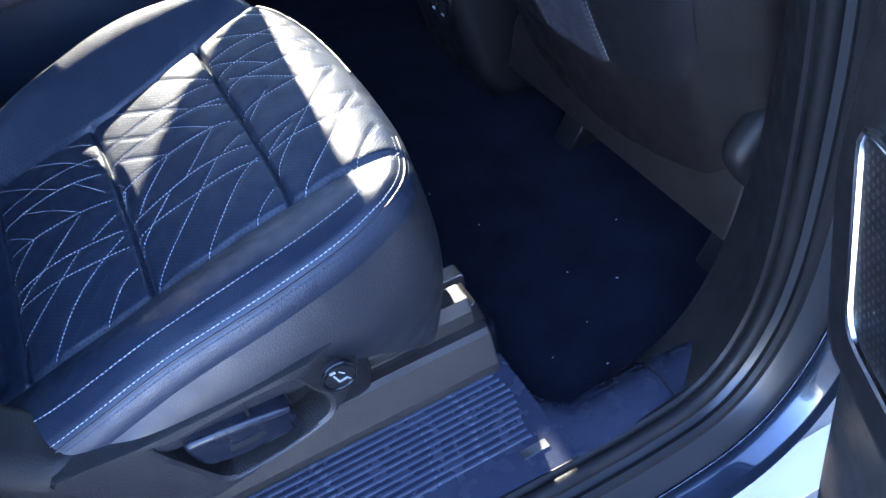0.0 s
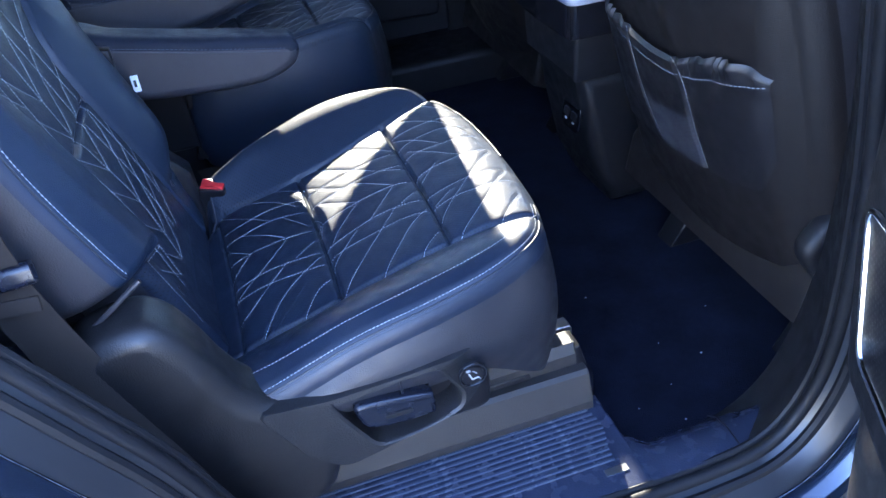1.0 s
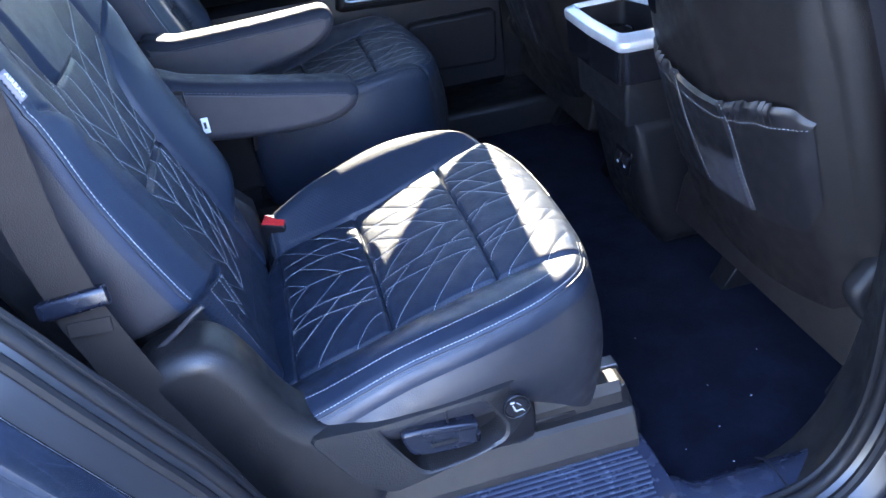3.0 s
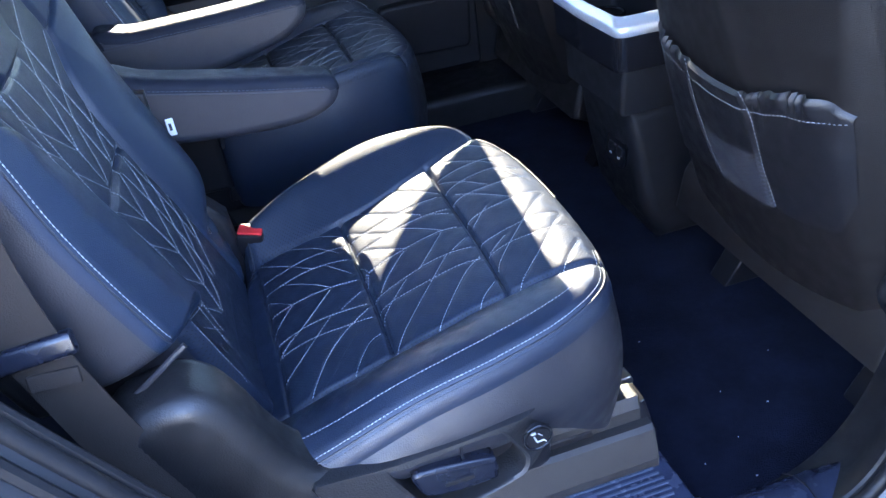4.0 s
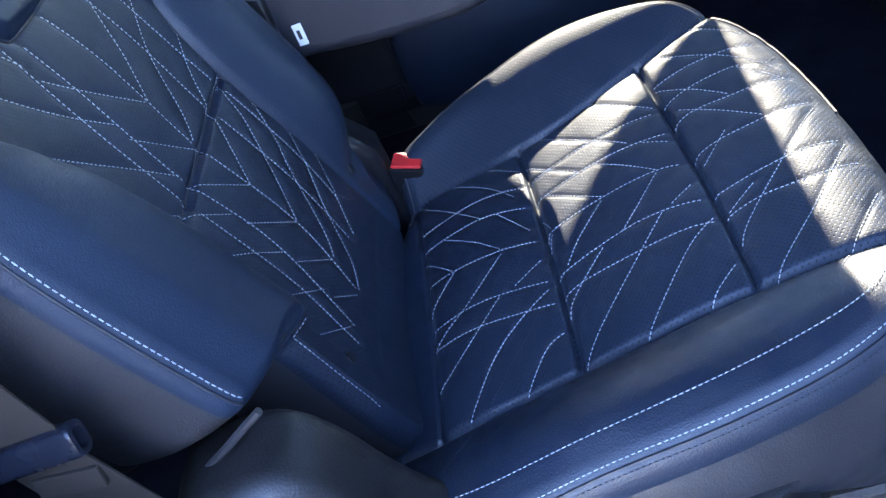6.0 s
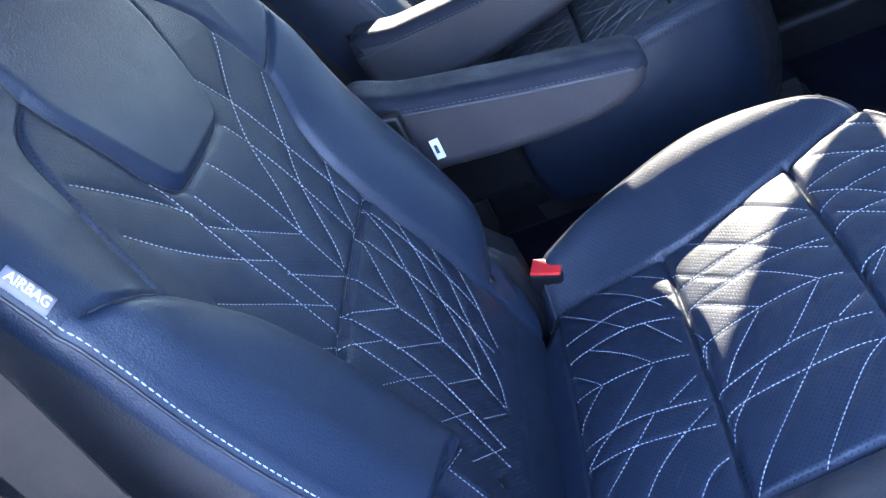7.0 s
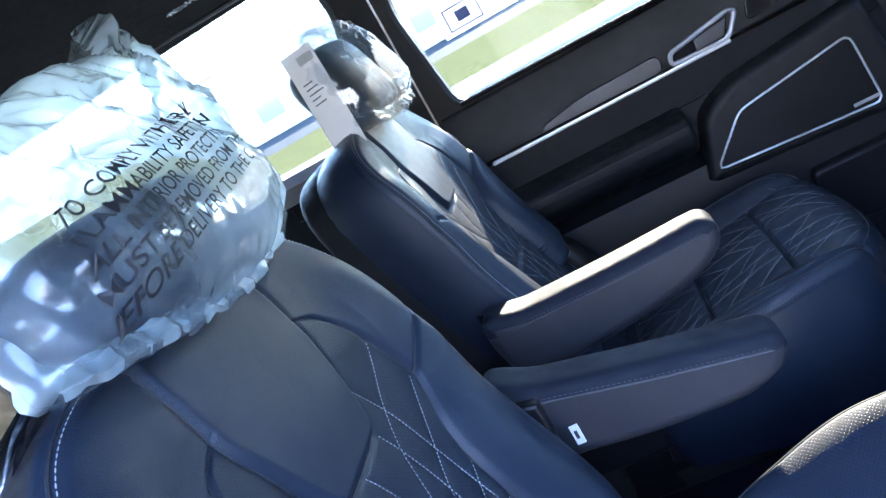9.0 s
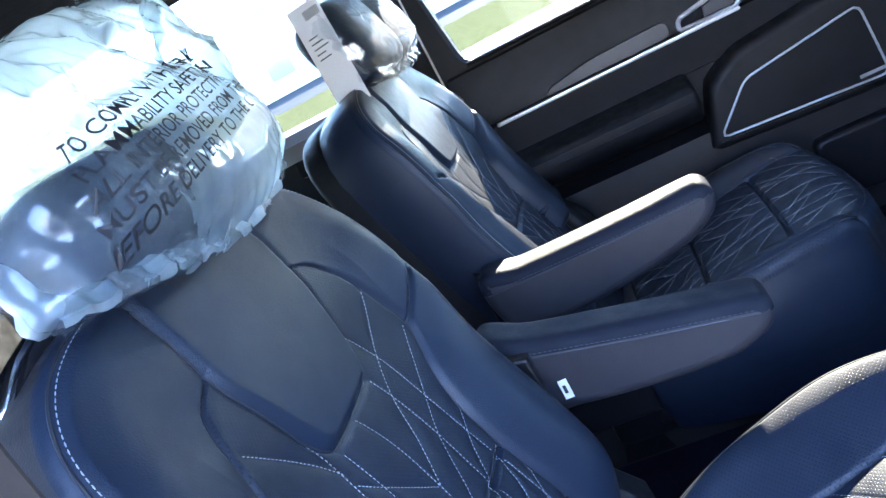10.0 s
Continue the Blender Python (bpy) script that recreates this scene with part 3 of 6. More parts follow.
for nm, w in (("window_1", DOOR_WINDOW), ("window_2", QUARTER), ("window_3", FRONTW)):
    g = tagged(part(nm, prism([tuple(p) for p in w], 1, FARY + 0.032, FARY + 0.036), GLASS if nm == "window_3" else TINTED, smooth=False), "tinted car side window", "window", kind="structure")
    g.visible_shadow = False
# body colour skin outside the far wall
part("sill_lip", tube(np.c_[spline([(-0.27, 0.776), (0.1, 0.773), (0.6, 0.766)], 20)[:, 0], np.full(20, FARY - 0.002), spline([(-0.27, 0.776), (0.1, 0.773), (0.6, 0.766)], 20)[:, 1]], 0.006, 8), RUBBER, door_far)

# light grey instead of dark plastic stands in for sun on the ledge
part("window_ledge", prism([(FARY + 0.03, 0.79), (FARY + 0.03, 0.83), (FARY - 0.03, 0.822), (FARY - 0.045, 0.80), (FARY - 0.03, 0.76)], 0, -1.92, -0.47, 0.006), BODY_IN, quarter, "ledge under the quarter window, paled to look sunlit")
part("trim_pocket", new_box((-0.74, FARY - 0.012, 0.715), (-0.65, FARY + 0.01, 0.765), 0.008), BLACK, quarter)
# roof, rear and front
ceiling = tagged(part("ceiling", sheet(lambda x, y: (x, y, 1.27 - 0.06 * abs((y - 0.42) / 0.86) ** 4 - 0.02 * ((x + 0.2) / 1.5) ** 2), np.linspace(-2.0, 1.75, 40), np.linspace(-0.47, 1.30, 40)), LINER), "dark woven car headliner", "ceiling", kind="structure")
roof = tagged(part("roof", new_box((-2.05, -0.50, 1.29), (1.75, 1.33, 1.33), 0.01), PAINT), "blue painted car roof", "car roof", kind="structure")
REARW = soften([(-0.30, 0.82), (-0.25, 1.20), (1.13, 1.20), (1.19, 0.82)], 120, True, 0.035)


def across(bm):
    """Turns a slab built across y into one across x."""
    bm.transform(Matrix(((0, 1, 0, 0), (1, 0, 0, 0), (0, 0, 1, 0), (0, 0, 0, 1))))
    return bm


wall_rear = tagged(part("wall_rear", across(panel_with_hole([(-0.47, -0.05), (1.30, 1.28)], REARW, -2.0, -1.95)), PLASTIC, smooth=False), "dark tailgate trim with the rear window", "tailgate", kind="structure")
FRONTG = soften([(-0.35, 0.80), (-0.25, 1.2), (1.1, 1.2), (1.2, 0.80)], 120, True, 0.035)
wall_front = tagged(part("wall_front", across(panel_with_hole([(-0.47, -0.05), (1.30, 1.28)], FRONTG, 1.70, 1.75)), PLASTIC, smooth=False), "dark dashboard wall below the windscreen", "dashboard", kind="structure")
for nm, w, x in (("window_4", REARW, -1.97), ("window_5", FRONTG, 1.72)):
    g = tagged(part(nm, across(prism([tuple(p) for p in w], 1, x, x + 0.004)), GLASS if x > 0 else TINTED, smooth=False), "car window", "window", kind="structure")
    g.visible_shadow = False

# outside: lawn strip, building and shrubs past the windows
lawn = tagged(part("lawn", sheet(lambda x, y: (x, y, -0.40 + 0.03 * noise.noise((x * 0.5, y * 0.5, 0)) + 2.5 * step(16.5, 32, y) * step(-13, -18, x)), np.linspace(-60, 60, 90), np.linspace(16.5, 32, 24)), GRASS), "strip of dry yellow-green grass", "lawn", kind="stuff")
kerb = tagged(part("kerb", new_box((-60, 13.4, -0.47), (60, 16.5, -0.36), 0.03), CONCRETE), "pale concrete kerb and path beside the grass", "kerb", kind="structure")
building = thing("building", "pale stucco building with tall windows beyond the lot", "building", at=(-30, 58, -0.45))
# facade's far length is unseen, added to cover the bright low sky
part("facade", new_box((-26, 0, 0), (60, 12, 6.0), 0.05), STUCCO, building)
part("parapet", new_box((-26.2, -0.2, 6.0), (60.2, 12.2, 6.5), 0.05), STUCCO, building)
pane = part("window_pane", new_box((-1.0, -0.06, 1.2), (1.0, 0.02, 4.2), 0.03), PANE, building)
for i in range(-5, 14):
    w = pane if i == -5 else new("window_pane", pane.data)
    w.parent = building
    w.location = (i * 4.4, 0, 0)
road = tagged(part("road", new_box((-60, 32.0, -0.47), (60, 57.5, -0.43)), ROAD), "asphalt road beyond the grass, coloured dark blue-grey for shade", "road", kind="structure")
# unseen wall added to bounce warm sunlight onto the near sides of the seats
bounce = thing("bounce_wall", "unseen pale stucco wall added to bounce warm sunlight into the car", "building", at=(2, -13.0, -0.45))
part("facade", new_box((-22, -6, 0), (22, 0, 4.4), 0.05), STUCCO, bounce)
part("coping", new_box((-22.1, -6.1, 4.4), (22.1, 0.1, 4.6), 0.03), CONCRETE, bounce)
# unseen wall added to keep warm horizon sky out of the windscreen
sky_block_wall = thing("sky_block_wall", "unseen grey wall added ahead to block the bright low sky", "wall", at=(15, 4, -0.45))
part("wall_face", new_box((0, -18, 0), (0.4, 18, 3.6), 0.04), CONCRETE, sky_block_wall)
part("coping", new_box((-0.06, -18.1, 3.6), (0.46, 18.1, 3.75), 0.02), CONCRETE, sky_block_wall)
rng = random.Random(4)


def shrub(at, size):
    t = thing("shrub", "green leafy shrub beyond the lot", "shrub", "shrubs", at=at)
    bm = bmesh.new()
    for k in range(5):
        a = k * 1.3
        tube([(0, 0, 0), (0.2 * size * math.cos(a), 0.2 * size * math.sin(a), 0.45 * size), (0.42 * size * math.cos(a), 0.42 * size * math.sin(a), 0.9 * size)], [0.05 * size, 0.035 * size, 0.012 * size], 6, bm=bm)
    part("stem", bm, BARK, t)
    vs, fs = [], []
    for _ in range(1500):
        u, v, r = rng.uniform(-1, 1), rng.uniform(0, 6.28), size * (0.35 + 0.3 * rng.random())
        q = math.sqrt(1 - u * u)
        c = Vector((r * q * math.cos(v) * 1.2, r * q * math.sin(v) * 1.2, 0.75 * size + r * u * 0.9 + 0.12 * size * noise.noise((v, u * 3, at[0]))))
        a = Vector((rng.gauss(0, 1), rng.gauss(0, 1), rng.gauss(0, 1))).normalized() * 0.06 * size
        b = a.orthogonal().normalized() * 0.03 * size
        n = len(vs)
        vs += [c - a, c + b, c + a, c - b]
        fs.append((n, n + 1, n + 2, n + 3))
    raw("foliage", vs, fs, LEAF, t, smooth=False, kind="stuff")


for at, size in (((-9.0, 1.5, -0.45), 1.6), ((-9.5, 4.0, -0.45), 1.9), ((-10, 6.5, -0.45), 1.7), ((-11, 9.5, -0.45), 2.2), ((-9, -1.5, -0.45), 1.8), ((-14, 13, -0.45), 2.4)):
    shrub(at, size)

# ---- captain's chairs of the middle row ----
def polar(outline, centre, rings, height, roll, drop, n, foot_in=0.0, swell=0.006):
    """A padded form: a top over an outline, a rolled rim and a side wall. Points are (a, b, c): a, b in the outline's plane, c across it.
    height(a, b): the top; roll: the rim's radius; drop(a, b): where the wall ends. Returns corners, faces and the face's place (a, b, zone)."""
    o = even(spline(outline, 600, True), n, True)
    tan = np.roll(o, -1, 0) - np.roll(o, 1, 0)
    nor = np.stack([tan[:, 1], -tan[:, 0]], 1)
    nor /= np.linalg.norm(nor, axis=1)[:, None]
    c = np.array(centre, float)
    if ((o - c) * nor).sum() < 0:
        nor = -nor
    tip = 0.38
    inset = o - nor * roll * (1 - math.sin(tip))
    levels, zone = [], []
    for r in np.linspace(0.0, 1.0, rings) ** 0.8:
        p = c + (inset - c) * max(r, 0.004)
        levels.append(np.c_[p, height(p[:, 0], p[:, 1])])
        zone.append(0)
    top = height(inset[:, 0], inset[:, 1])
    for a in tip + np.linspace(0.1, 1.0, 9) * (math.pi / 2 - tip):
        p = inset + nor * roll * (math.sin(a) - math.sin(tip))
        levels.append(np.c_[p, top - roll * (math.cos(tip) - math.cos(a))])
        zone.append(1)
    foot = drop(o[:, 0], o[:, 1])
    start = top - roll * math.cos(tip)
    for t in np.linspace(0, 1, 14)[1:]:
        p = o + nor * (swell * np.sin(math.pi * t) - foot_in * t)
        levels.append(np.c_[p, start + (foot - start) * t])
        zone.append(2)
    verts = np.vstack(levels)
    faces, marks = [], []
    for i in range(len(levels) - 1):
        for j in range(n):
            k = (j + 1) % n
            faces.append((i * n + j, (i + 1) * n + j, (i + 1) * n + k, i * n + k))
            marks.append(zone[i + 1])
    return verts, np.array(faces), np.array(marks), o, nor


def split(verts, faces, choose, table, place, parent):
    """Hands each face to the part that choose() names; table: part -> (name, material, label)."""
    mids = verts[faces].mean(1)
    keys = choose(mids)
    for key, (name, mat, label) in table.items():
        fs = faces[keys == key]
        if not len(fs):
            continue
        used, index = np.unique(fs, return_inverse=True)
        raw(name, place(verts[used]), index.reshape(fs.shape), mat, parent, label)


# cushion: x forward, y across, z up, from the middle of the seat
SEAM_IN = curve([-0.20, -0.147, -0.085, 0.0, 0.145, 0.245, 0.30], [0.160, 0.164, 0.162, 0.145, 0.168, 0.205, 0.22])
Z_INSERT = curve([-0.20, -0.145, -0.09, -0.037, 0.003, 0.063, 0.122, 0.15, 0.20, 0.25, 0.30], [0.262, 0.274, 0.292, 0.306, 0.319, 0.336, 0.353, 0.359, 0.368, 0.370, 0.351])
Z_OUT = curve([-0.20, -0.12, 0.0, 0.14, 0.22, 0.30], [0.290, 0.311, 0.354, 0.377, 0.385, 0.372])
Z_IN = curve([-0.20, -0.13, -0.095, -0.06, 0.0, 0.05, 0.10, 0.15, 0.20, 0.30], [0.311, 0.327, 0.341, 0.357, 0.375, 0.388, 0.397, 0.402, 0.402, 0.378])
Y_OUT = curve([-0.20, 0.0, 0.10, 0.20, 0.262, 0.30], [-0.281, -0.285, -0.282, -0.262, -0.222, -0.15])
Y_IN = curve([-0.20, -0.13, -0.03, 0.08, 0.18, 0.235, 0.30], [0.20, 0.215, 0.25, 0.27, 0.255, 0.225, 0.15])
SEAM_OUT = -0.168
CUSHION = [(-0.190, 0.0), (-0.190, -0.15), (-0.185, -0.258), (-0.15, -0.283), (0.0, -0.286), (0.10, -0.283), (0.19, -0.266), (0.25, -0.227),
           (0.28, -0.15), (0.292, -0.05), (0.294, 0.05), (0.285, 0.13), (0.262, 0.19), (0.225, 0.235), (0.17, 0.258), (0.08, 0.27), (-0.03, 0.252), (-0.10, 0.236), (-0.128, 0.222), (-0.138, 0.20), (-0.142, 0.165), (-0.165, 0.12), (-0.187, 0.09)]
REAR_PANEL = [
    [(-0.122, 0.107), (-0.093, 0.106), (-0.049, 0.105), (0.0, 0.086)],
    [(-0.122, 0.077), (-0.097, 0.077), (-0.047, 0.074), (0.0, 0.053)],
    [(-0.122, 0.022), (-0.098, 0.021), (-0.042, 0.015), (0.0, 0.0)],
    [(-0.122, -0.041), (-0.061, -0.041), (0.0, -0.057)],
    [(-0.122, -0.066), (-0.067, -0.070), (0.0, -0.086)],
    [(-0.124, -0.018), (-0.112, -0.002), (-0.090, 0.020)],
    [(-0.124, -0.066), (-0.106, -0.050), (-0.083, -0.034), (-0.036, 0.013)],
    [(-0.124, -0.116), (-0.088, -0.084), (-0.047, -0.042)],
    [(-0.098, -0.164), (-0.069, -0.117), (-0.040, -0.088), (0.0, -0.064)],
    [(-0.044, -0.165), (-0.020, -0.131), (0.0, -0.121)],
    [(-0.034, -0.042), (-0.001, -0.025)],
    [(-0.080, 0.160), (-0.038, 0.117), (-0.011, 0.078)],
    [(-0.124, 0.160), (-0.083, 0.113), (-0.051, 0.074)],
    [(-0.035, 0.070), (-0.004, 0.018)],
    [(-0.097, 0.076), (-0.061, 0.043), (-0.036, 0.013)],
    [(-0.124, 0.060), (-0.110, 0.044), (-0.090, 0.019)],
    [(-0.034, 0.146), (0.0, 0.112)],
]
MID_PANEL = [
    [(0.008, 0.087), (0.070, 0.092), (0.146, 0.086)],
    [(0.008, 0.054), (0.036, 0.058), (0.081, 0.059), (0.146, 0.050)],
    [(0.008, -0.003), (0.018, 0.004), (0.070, 0.008), (0.123, 0.005), (0.146, -0.002)],
    [(0.008, -0.057), (0.071, -0.047), (0.109, -0.048), (0.146, -0.055)],
    [(0.008, -0.084), (0.028, -0.079), (0.074, -0.079), (0.123, -0.081), (0.146, -0.086)],
    [(0.008, -0.018), (0.016, 0.004)],
    [(0.019, -0.051), (0.035, -0.028), (0.070, 0.008)],
    [(0.008, -0.108), (0.018, -0.089), (0.057, -0.050)],
    [(0.009, -0.166), (0.028, -0.138), (0.081, -0.081), (0.111, -0.049)],
    [(0.073, -0.048), (0.096, -0.025), (0.123, 0.005)],
    [(0.062, -0.166), (0.085, -0.138), (0.121, -0.098), (0.146, -0.080)],
    [(0.114, -0.166), (0.125, -0.153), (0.146, -0.135)],
    [(0.120, -0.045), (0.146, -0.029)],
    [(0.008, 0.032), (0.016, 0.004)],
    [(0.018, 0.056), (0.034, 0.042), (0.070, 0.008)],
    [(0.008, 0.112), (0.030, 0.088), (0.058, 0.060)],
    [(0.030, 0.142), (0.083, 0.090), (0.112, 0.058)],
    [(0.074, 0.058), (0.096, 0.036), (0.123, 0.005)],
    [(0.090, 0.150), (0.146, 0.094)],
    [(0.121, 0.052), (0.146, 0.036)],
]
FRONT_PANEL = [
    [(0.155, 0.124), (0.200, 0.130), (0.262, 0.128)],
    [(0.155, 0.088), (0.179, 0.096), (0.226, 0.099), (0.268, 0.092)],
    [(0.155, 0.054), (0.174, 0.061), (0.218, 0.058), (0.267, 0.062)],
    [(0.155, -0.003), (0.173, 0.005), (0.221, 0.009), (0.270, 0.018)],
    [(0.155, -0.056), (0.168, -0.056), (0.218, -0.050), (0.268, -0.045)],
    [(0.155, -0.087), (0.185, -0.082), (0.231, -0.083), (0.268, -0.078)],
    [(0.164, -0.168), (0.176, -0.153), (0.221, -0.108), (0.268, -0.050)],
    [(0.155, -0.122), (0.167, -0.102), (0.220, -0.046), (0.268, 0.010)],
    [(0.204, -0.184), (0.215, -0.172), (0.262, -0.118)],
    [(0.247, -0.192), (0.262, -0.176)],
    [(0.160, -0.016), (0.192, 0.017)],
    [(0.158, -0.083), (0.190, -0.061)],
    [(0.165, 0.074), (0.196, 0.044), (0.226, 0.012)],
    [(0.155, 0.118), (0.185, 0.092), (0.212, 0.060)],
    [(0.176, 0.162), (0.221, 0.128), (0.262, 0.084)],
    [(0.214, 0.190), (0.258, 0.152)],
    [(0.230, 0.097), (0.266, 0.058)],
]


def cushion_top(x, y):
    zi = Z_INSERT(x)
    seam = SEAM_IN(x)
    to = np.clip((SEAM_OUT - y) / np.maximum(SEAM_OUT - Y_OUT(x), 0.03), 0, 1)
    ti = np.clip((y - seam) / np.maximum(Y_IN(x) - seam, 0.03), 0, 1)
    ramp = ti / 0.72
    ramp = np.where(ramp < 0.75, ramp, ramp - (ramp - 0.75) ** 2)
    z = zi + (Z_OUT(x) - zi) * np.sin(np.clip(to / 0.62, 0, 1) * math.pi / 2) * (1 - 0.3 * step(0.62, 1.0, to))
    z = z + (Z_IN(x) - zi) * ramp
    inner = (y > SEAM_OUT) & (y < seam)
    z = z + 0.008 * np.clip(y / SEAM_IN(x), 0, 1) ** 2 * (1 - ramp) * step(-0.10, 0.0, x)
    bow = 0.004 * (1 - (y / 0.17) ** 2)
    edges = np.array([-0.128, 0.004, 0.15, 0.31])
    puff = np.zeros_like(z)
    for a, b in zip(edges, edges[1:]):
        t = np.clip((x - bow - a) / (b - a), 0, 1)
        puff = np.maximum(puff, np.where((t > 0) & (t < 1), (4 * t * (1 - t)) ** 0.45, 0))
    w = np.clip((y - SEAM_OUT) / (seam - SEAM_OUT), 0, 1)
    z = z + np.where(inner & (x > -0.128), 0.007 * puff * (4 * w * (1 - w)) ** 0.3, 0)
    for e in edges[:3]:
        z = z - np.where((y > SEAM_OUT - 0.004) & (y < seam + 0.004), (0.0055 if e > -0.1 else 0.003) * np.exp(-((x - bow - e) / 0.0028) ** 2), 0)
    for s in (SEAM_OUT - y, y - seam):
        z = z - 0.006 * np.exp(-(s / 0.0035) ** 2)
    soft = np.full(np.shape(x), 9.0)
    for line in REAR_PANEL + MID_PANEL + FRONT_PANEL:
        soft = np.minimum(soft, near_line(x, y, line))
    z = z - np.where(inner, 0.0011 * np.exp(-(soft / 0.003) ** 2) + 0.0005 * np.exp(-(soft / 0.012) ** 2), 0)
    crease = 0.0012 * np.sin(58 * x + 9 * np.sin(21 * y)) * step(0.0, 0.4, to) * step(1.0, 0.6, to)
    return z + 0.25 * crease


def on_top(f, line, n=40, lift=0.0006):
    """A line laid on a top surface, with its normals, in (a, b, c)."""
    p = even(spline(line, 60) if len(line) > 2 else np.array(line, float), n)
    e = 0.004
    z = f(p[:, 0], p[:, 1])
    gx = (f(p[:, 0] + e, p[:, 1]) - f(p[:, 0] - e, p[:, 1])) / (2 * e)
    gy = (f(p[:, 0], p[:, 1] + e) - f(p[:, 0], p[:, 1] - e)) / (2 * e)
    nor = np.c_[-gx, -gy, np.ones(len(p))]
    nor /= np.linalg.norm(nor, axis=1)[:, None]
    return np.c_[p, z] + nor * lift, nor


def rim_line(o, nor, height, roll, angle, pick, lift=0.0008):
    """A seam along the rolled rim at an angle of the roll, over the outline's points that pick() takes."""
    tip = 0.38
    angle = max(angle, tip)
    inset = o - nor * roll * (1 - math.sin(tip))
    top = height(inset[:, 0], inset[:, 1])
    p = np.c_[inset + nor * roll * (math.sin(angle) - math.sin(tip)), top - roll * (math.cos(tip) - math.cos(angle))]
    m = np.c_[nor * math.sin(angle), np.full(len(o), math.cos(angle))]
    keep = np.where(pick(o[:, 0], o[:, 1]))[0]
    cut = np.where(np.diff(keep) > 1)[0]
    if len(cut):
        keep = np.r_[keep[cut[0] + 1:], keep[:cut[0] + 1]]
    return p[keep] + m[keep] * lift, m[keep]


def build_cushion(chair):
    same = lambda v: v
    drop2 = lambda x, y: 0.145 + 0.10 * step(-0.12, -0.27, y) * step(0.30, 0.12, x)
    v, f, zone, o, nor = polar(CUSHION, (0.05, -0.01), 150, cushion_top, 0.032, drop2, 460, 0.004, 0.014)

    def choose(m):
        x, y = m[:, 0], m[:, 1]
        seam = SEAM_IN(x)
        key = np.where(zone == 2, np.where((y > 0.02) & (x < 0.24), 8, 6), np.where(y < SEAM_OUT, 4, np.where(y > seam, 5, 0)))
        key = np.where((key == 0) & (x < -0.128), 7, key)
        key = np.where((key == 0) & (x < 0.005), 1, np.where((key == 0) & (x < 0.15), 2, np.where(key == 0, 3, key)))
        return key

    split(v, f, choose, {
        1: ("rear_quilted_panel", PERFO, "quilted perforated panel with pale stitching"), 2: ("middle_quilted_panel", PERFO, "quilted perforated panel with pale stitching"),
        3: ("front_quilted_panel", PERFO, "quilted perforated panel with pale stitching"), 4: ("outer_bolster", LEATHER, ""), 5: ("inner_bolster", PERFO, ""),
        6: ("cushion_side", CUSHION_SIDE, "smooth grey-navy leather side"), 8: ("cushion_inner_side", LEATHER, "smooth navy leather side"), 7: ("rear_strip", LEATHER, "")}, same, chair)
    lines = [on_top(cushion_top, l) for l in REAR_PANEL + MID_PANEL + FRONT_PANEL]
    raw("quilt_stitching", *dashes(lines, 0.0031, 0.0014, 0.00056, 0.0005), THREAD, chair, "pale contrast stitching", kind="stuff")
    seams = [rim_line(o, nor, cushion_top, 0.032, a, lambda x, y: (y < -0.14) & (x > -0.165)) for a in (0.62, 0.95)]
    ridge = np.array([(-0.165, -0.236), (-0.13, -0.244), (-0.08, -0.249), (0.0, -0.251), (0.05, -0.249), (0.105, -0.244), (0.166, -0.233), (0.192, -0.226), (0.213, -0.215), (0.228, -0.199)])
    seams2 = [on_top(cushion_top, ridge, 90, 0.001)]
    raw("bolster_stitching", *dashes(seams2, 0.0033, 0.0015, 0.00055, 0.0005), THREAD, chair, "pale contrast stitching", kind="stuff")
    raw("edge_stitching", *dashes(seams[:1], 0.0033, 0.0015, 0.0006, 0.0005), THREAD, chair, "pale contrast stitching", kind="stuff")
    raw("dark_edge_stitching", *dashes(seams[1:], 0.0033, 0.0014, 0.0006, 0.0006), PIPING, chair, kind="stuff")
    p, m = rim_line(o, nor, cushion_top, 0.032, 0.75, lambda x, y: (y > 0.0) & (x > -0.15))
    part("inner_piping", tube(p, 0.0016, 6), PIPING, chair)
    p, m = rim_line(o, nor, cushion_top, 0.032, 0.8, lambda x, y: (y < -0.14) & (x > -0.165))
    part("edge_seam", tube(p, 0.0011, 6), PIPING, chair)


# backrest: y across, h up the back, c out of it
BACK_AT, BACK_UP, BACK_OUT = np.array([-0.165, 0.0, 0.32]), np.array([-0.327, 0.0, 0.945]), np.array([0.945, 0.0, 0.327])
BACK_MID = 0.008
SEAM_BACK = curve([0.0, 0.1, 0.2, 0.27, 0.32, 0.345, 0.365, 0.40, 0.45, 0.475, 0.49, 0.5, 0.6], [0.128, 0.130, 0.130, 0.136, 0.152, 0.168, 0.178, 0.172, 0.156, 0.143, 0.128, 0.104, 0.098])
HALF_BACK = curve([0.0, 0.08, 0.15, 0.25, 0.36, 0.45, 0.52, 0.56, 0.6], [0.17, 0.225, 0.255, 0.264, 0.266, 0.263, 0.25, 0.215, 0.12])
C_INSERT = curve([0.0, 0.05, 0.12, 0.2, 0.3, 0.4, 0.5, 0.6], [-0.002, -0.004, -0.006, -0.012, -0.016, -0.011, -0.001, 0.0])
PAD = [(-0.098, 0.62), (-0.101, 0.50), (-0.092, 0.46), (-0.072, 0.405), (-0.060, 0.388), (-0.040, 0.382), (0.040, 0.382), (0.060, 0.388), (0.072, 0.405), (0.092, 0.46), (0.101, 0.50), (0.098, 0.62)]
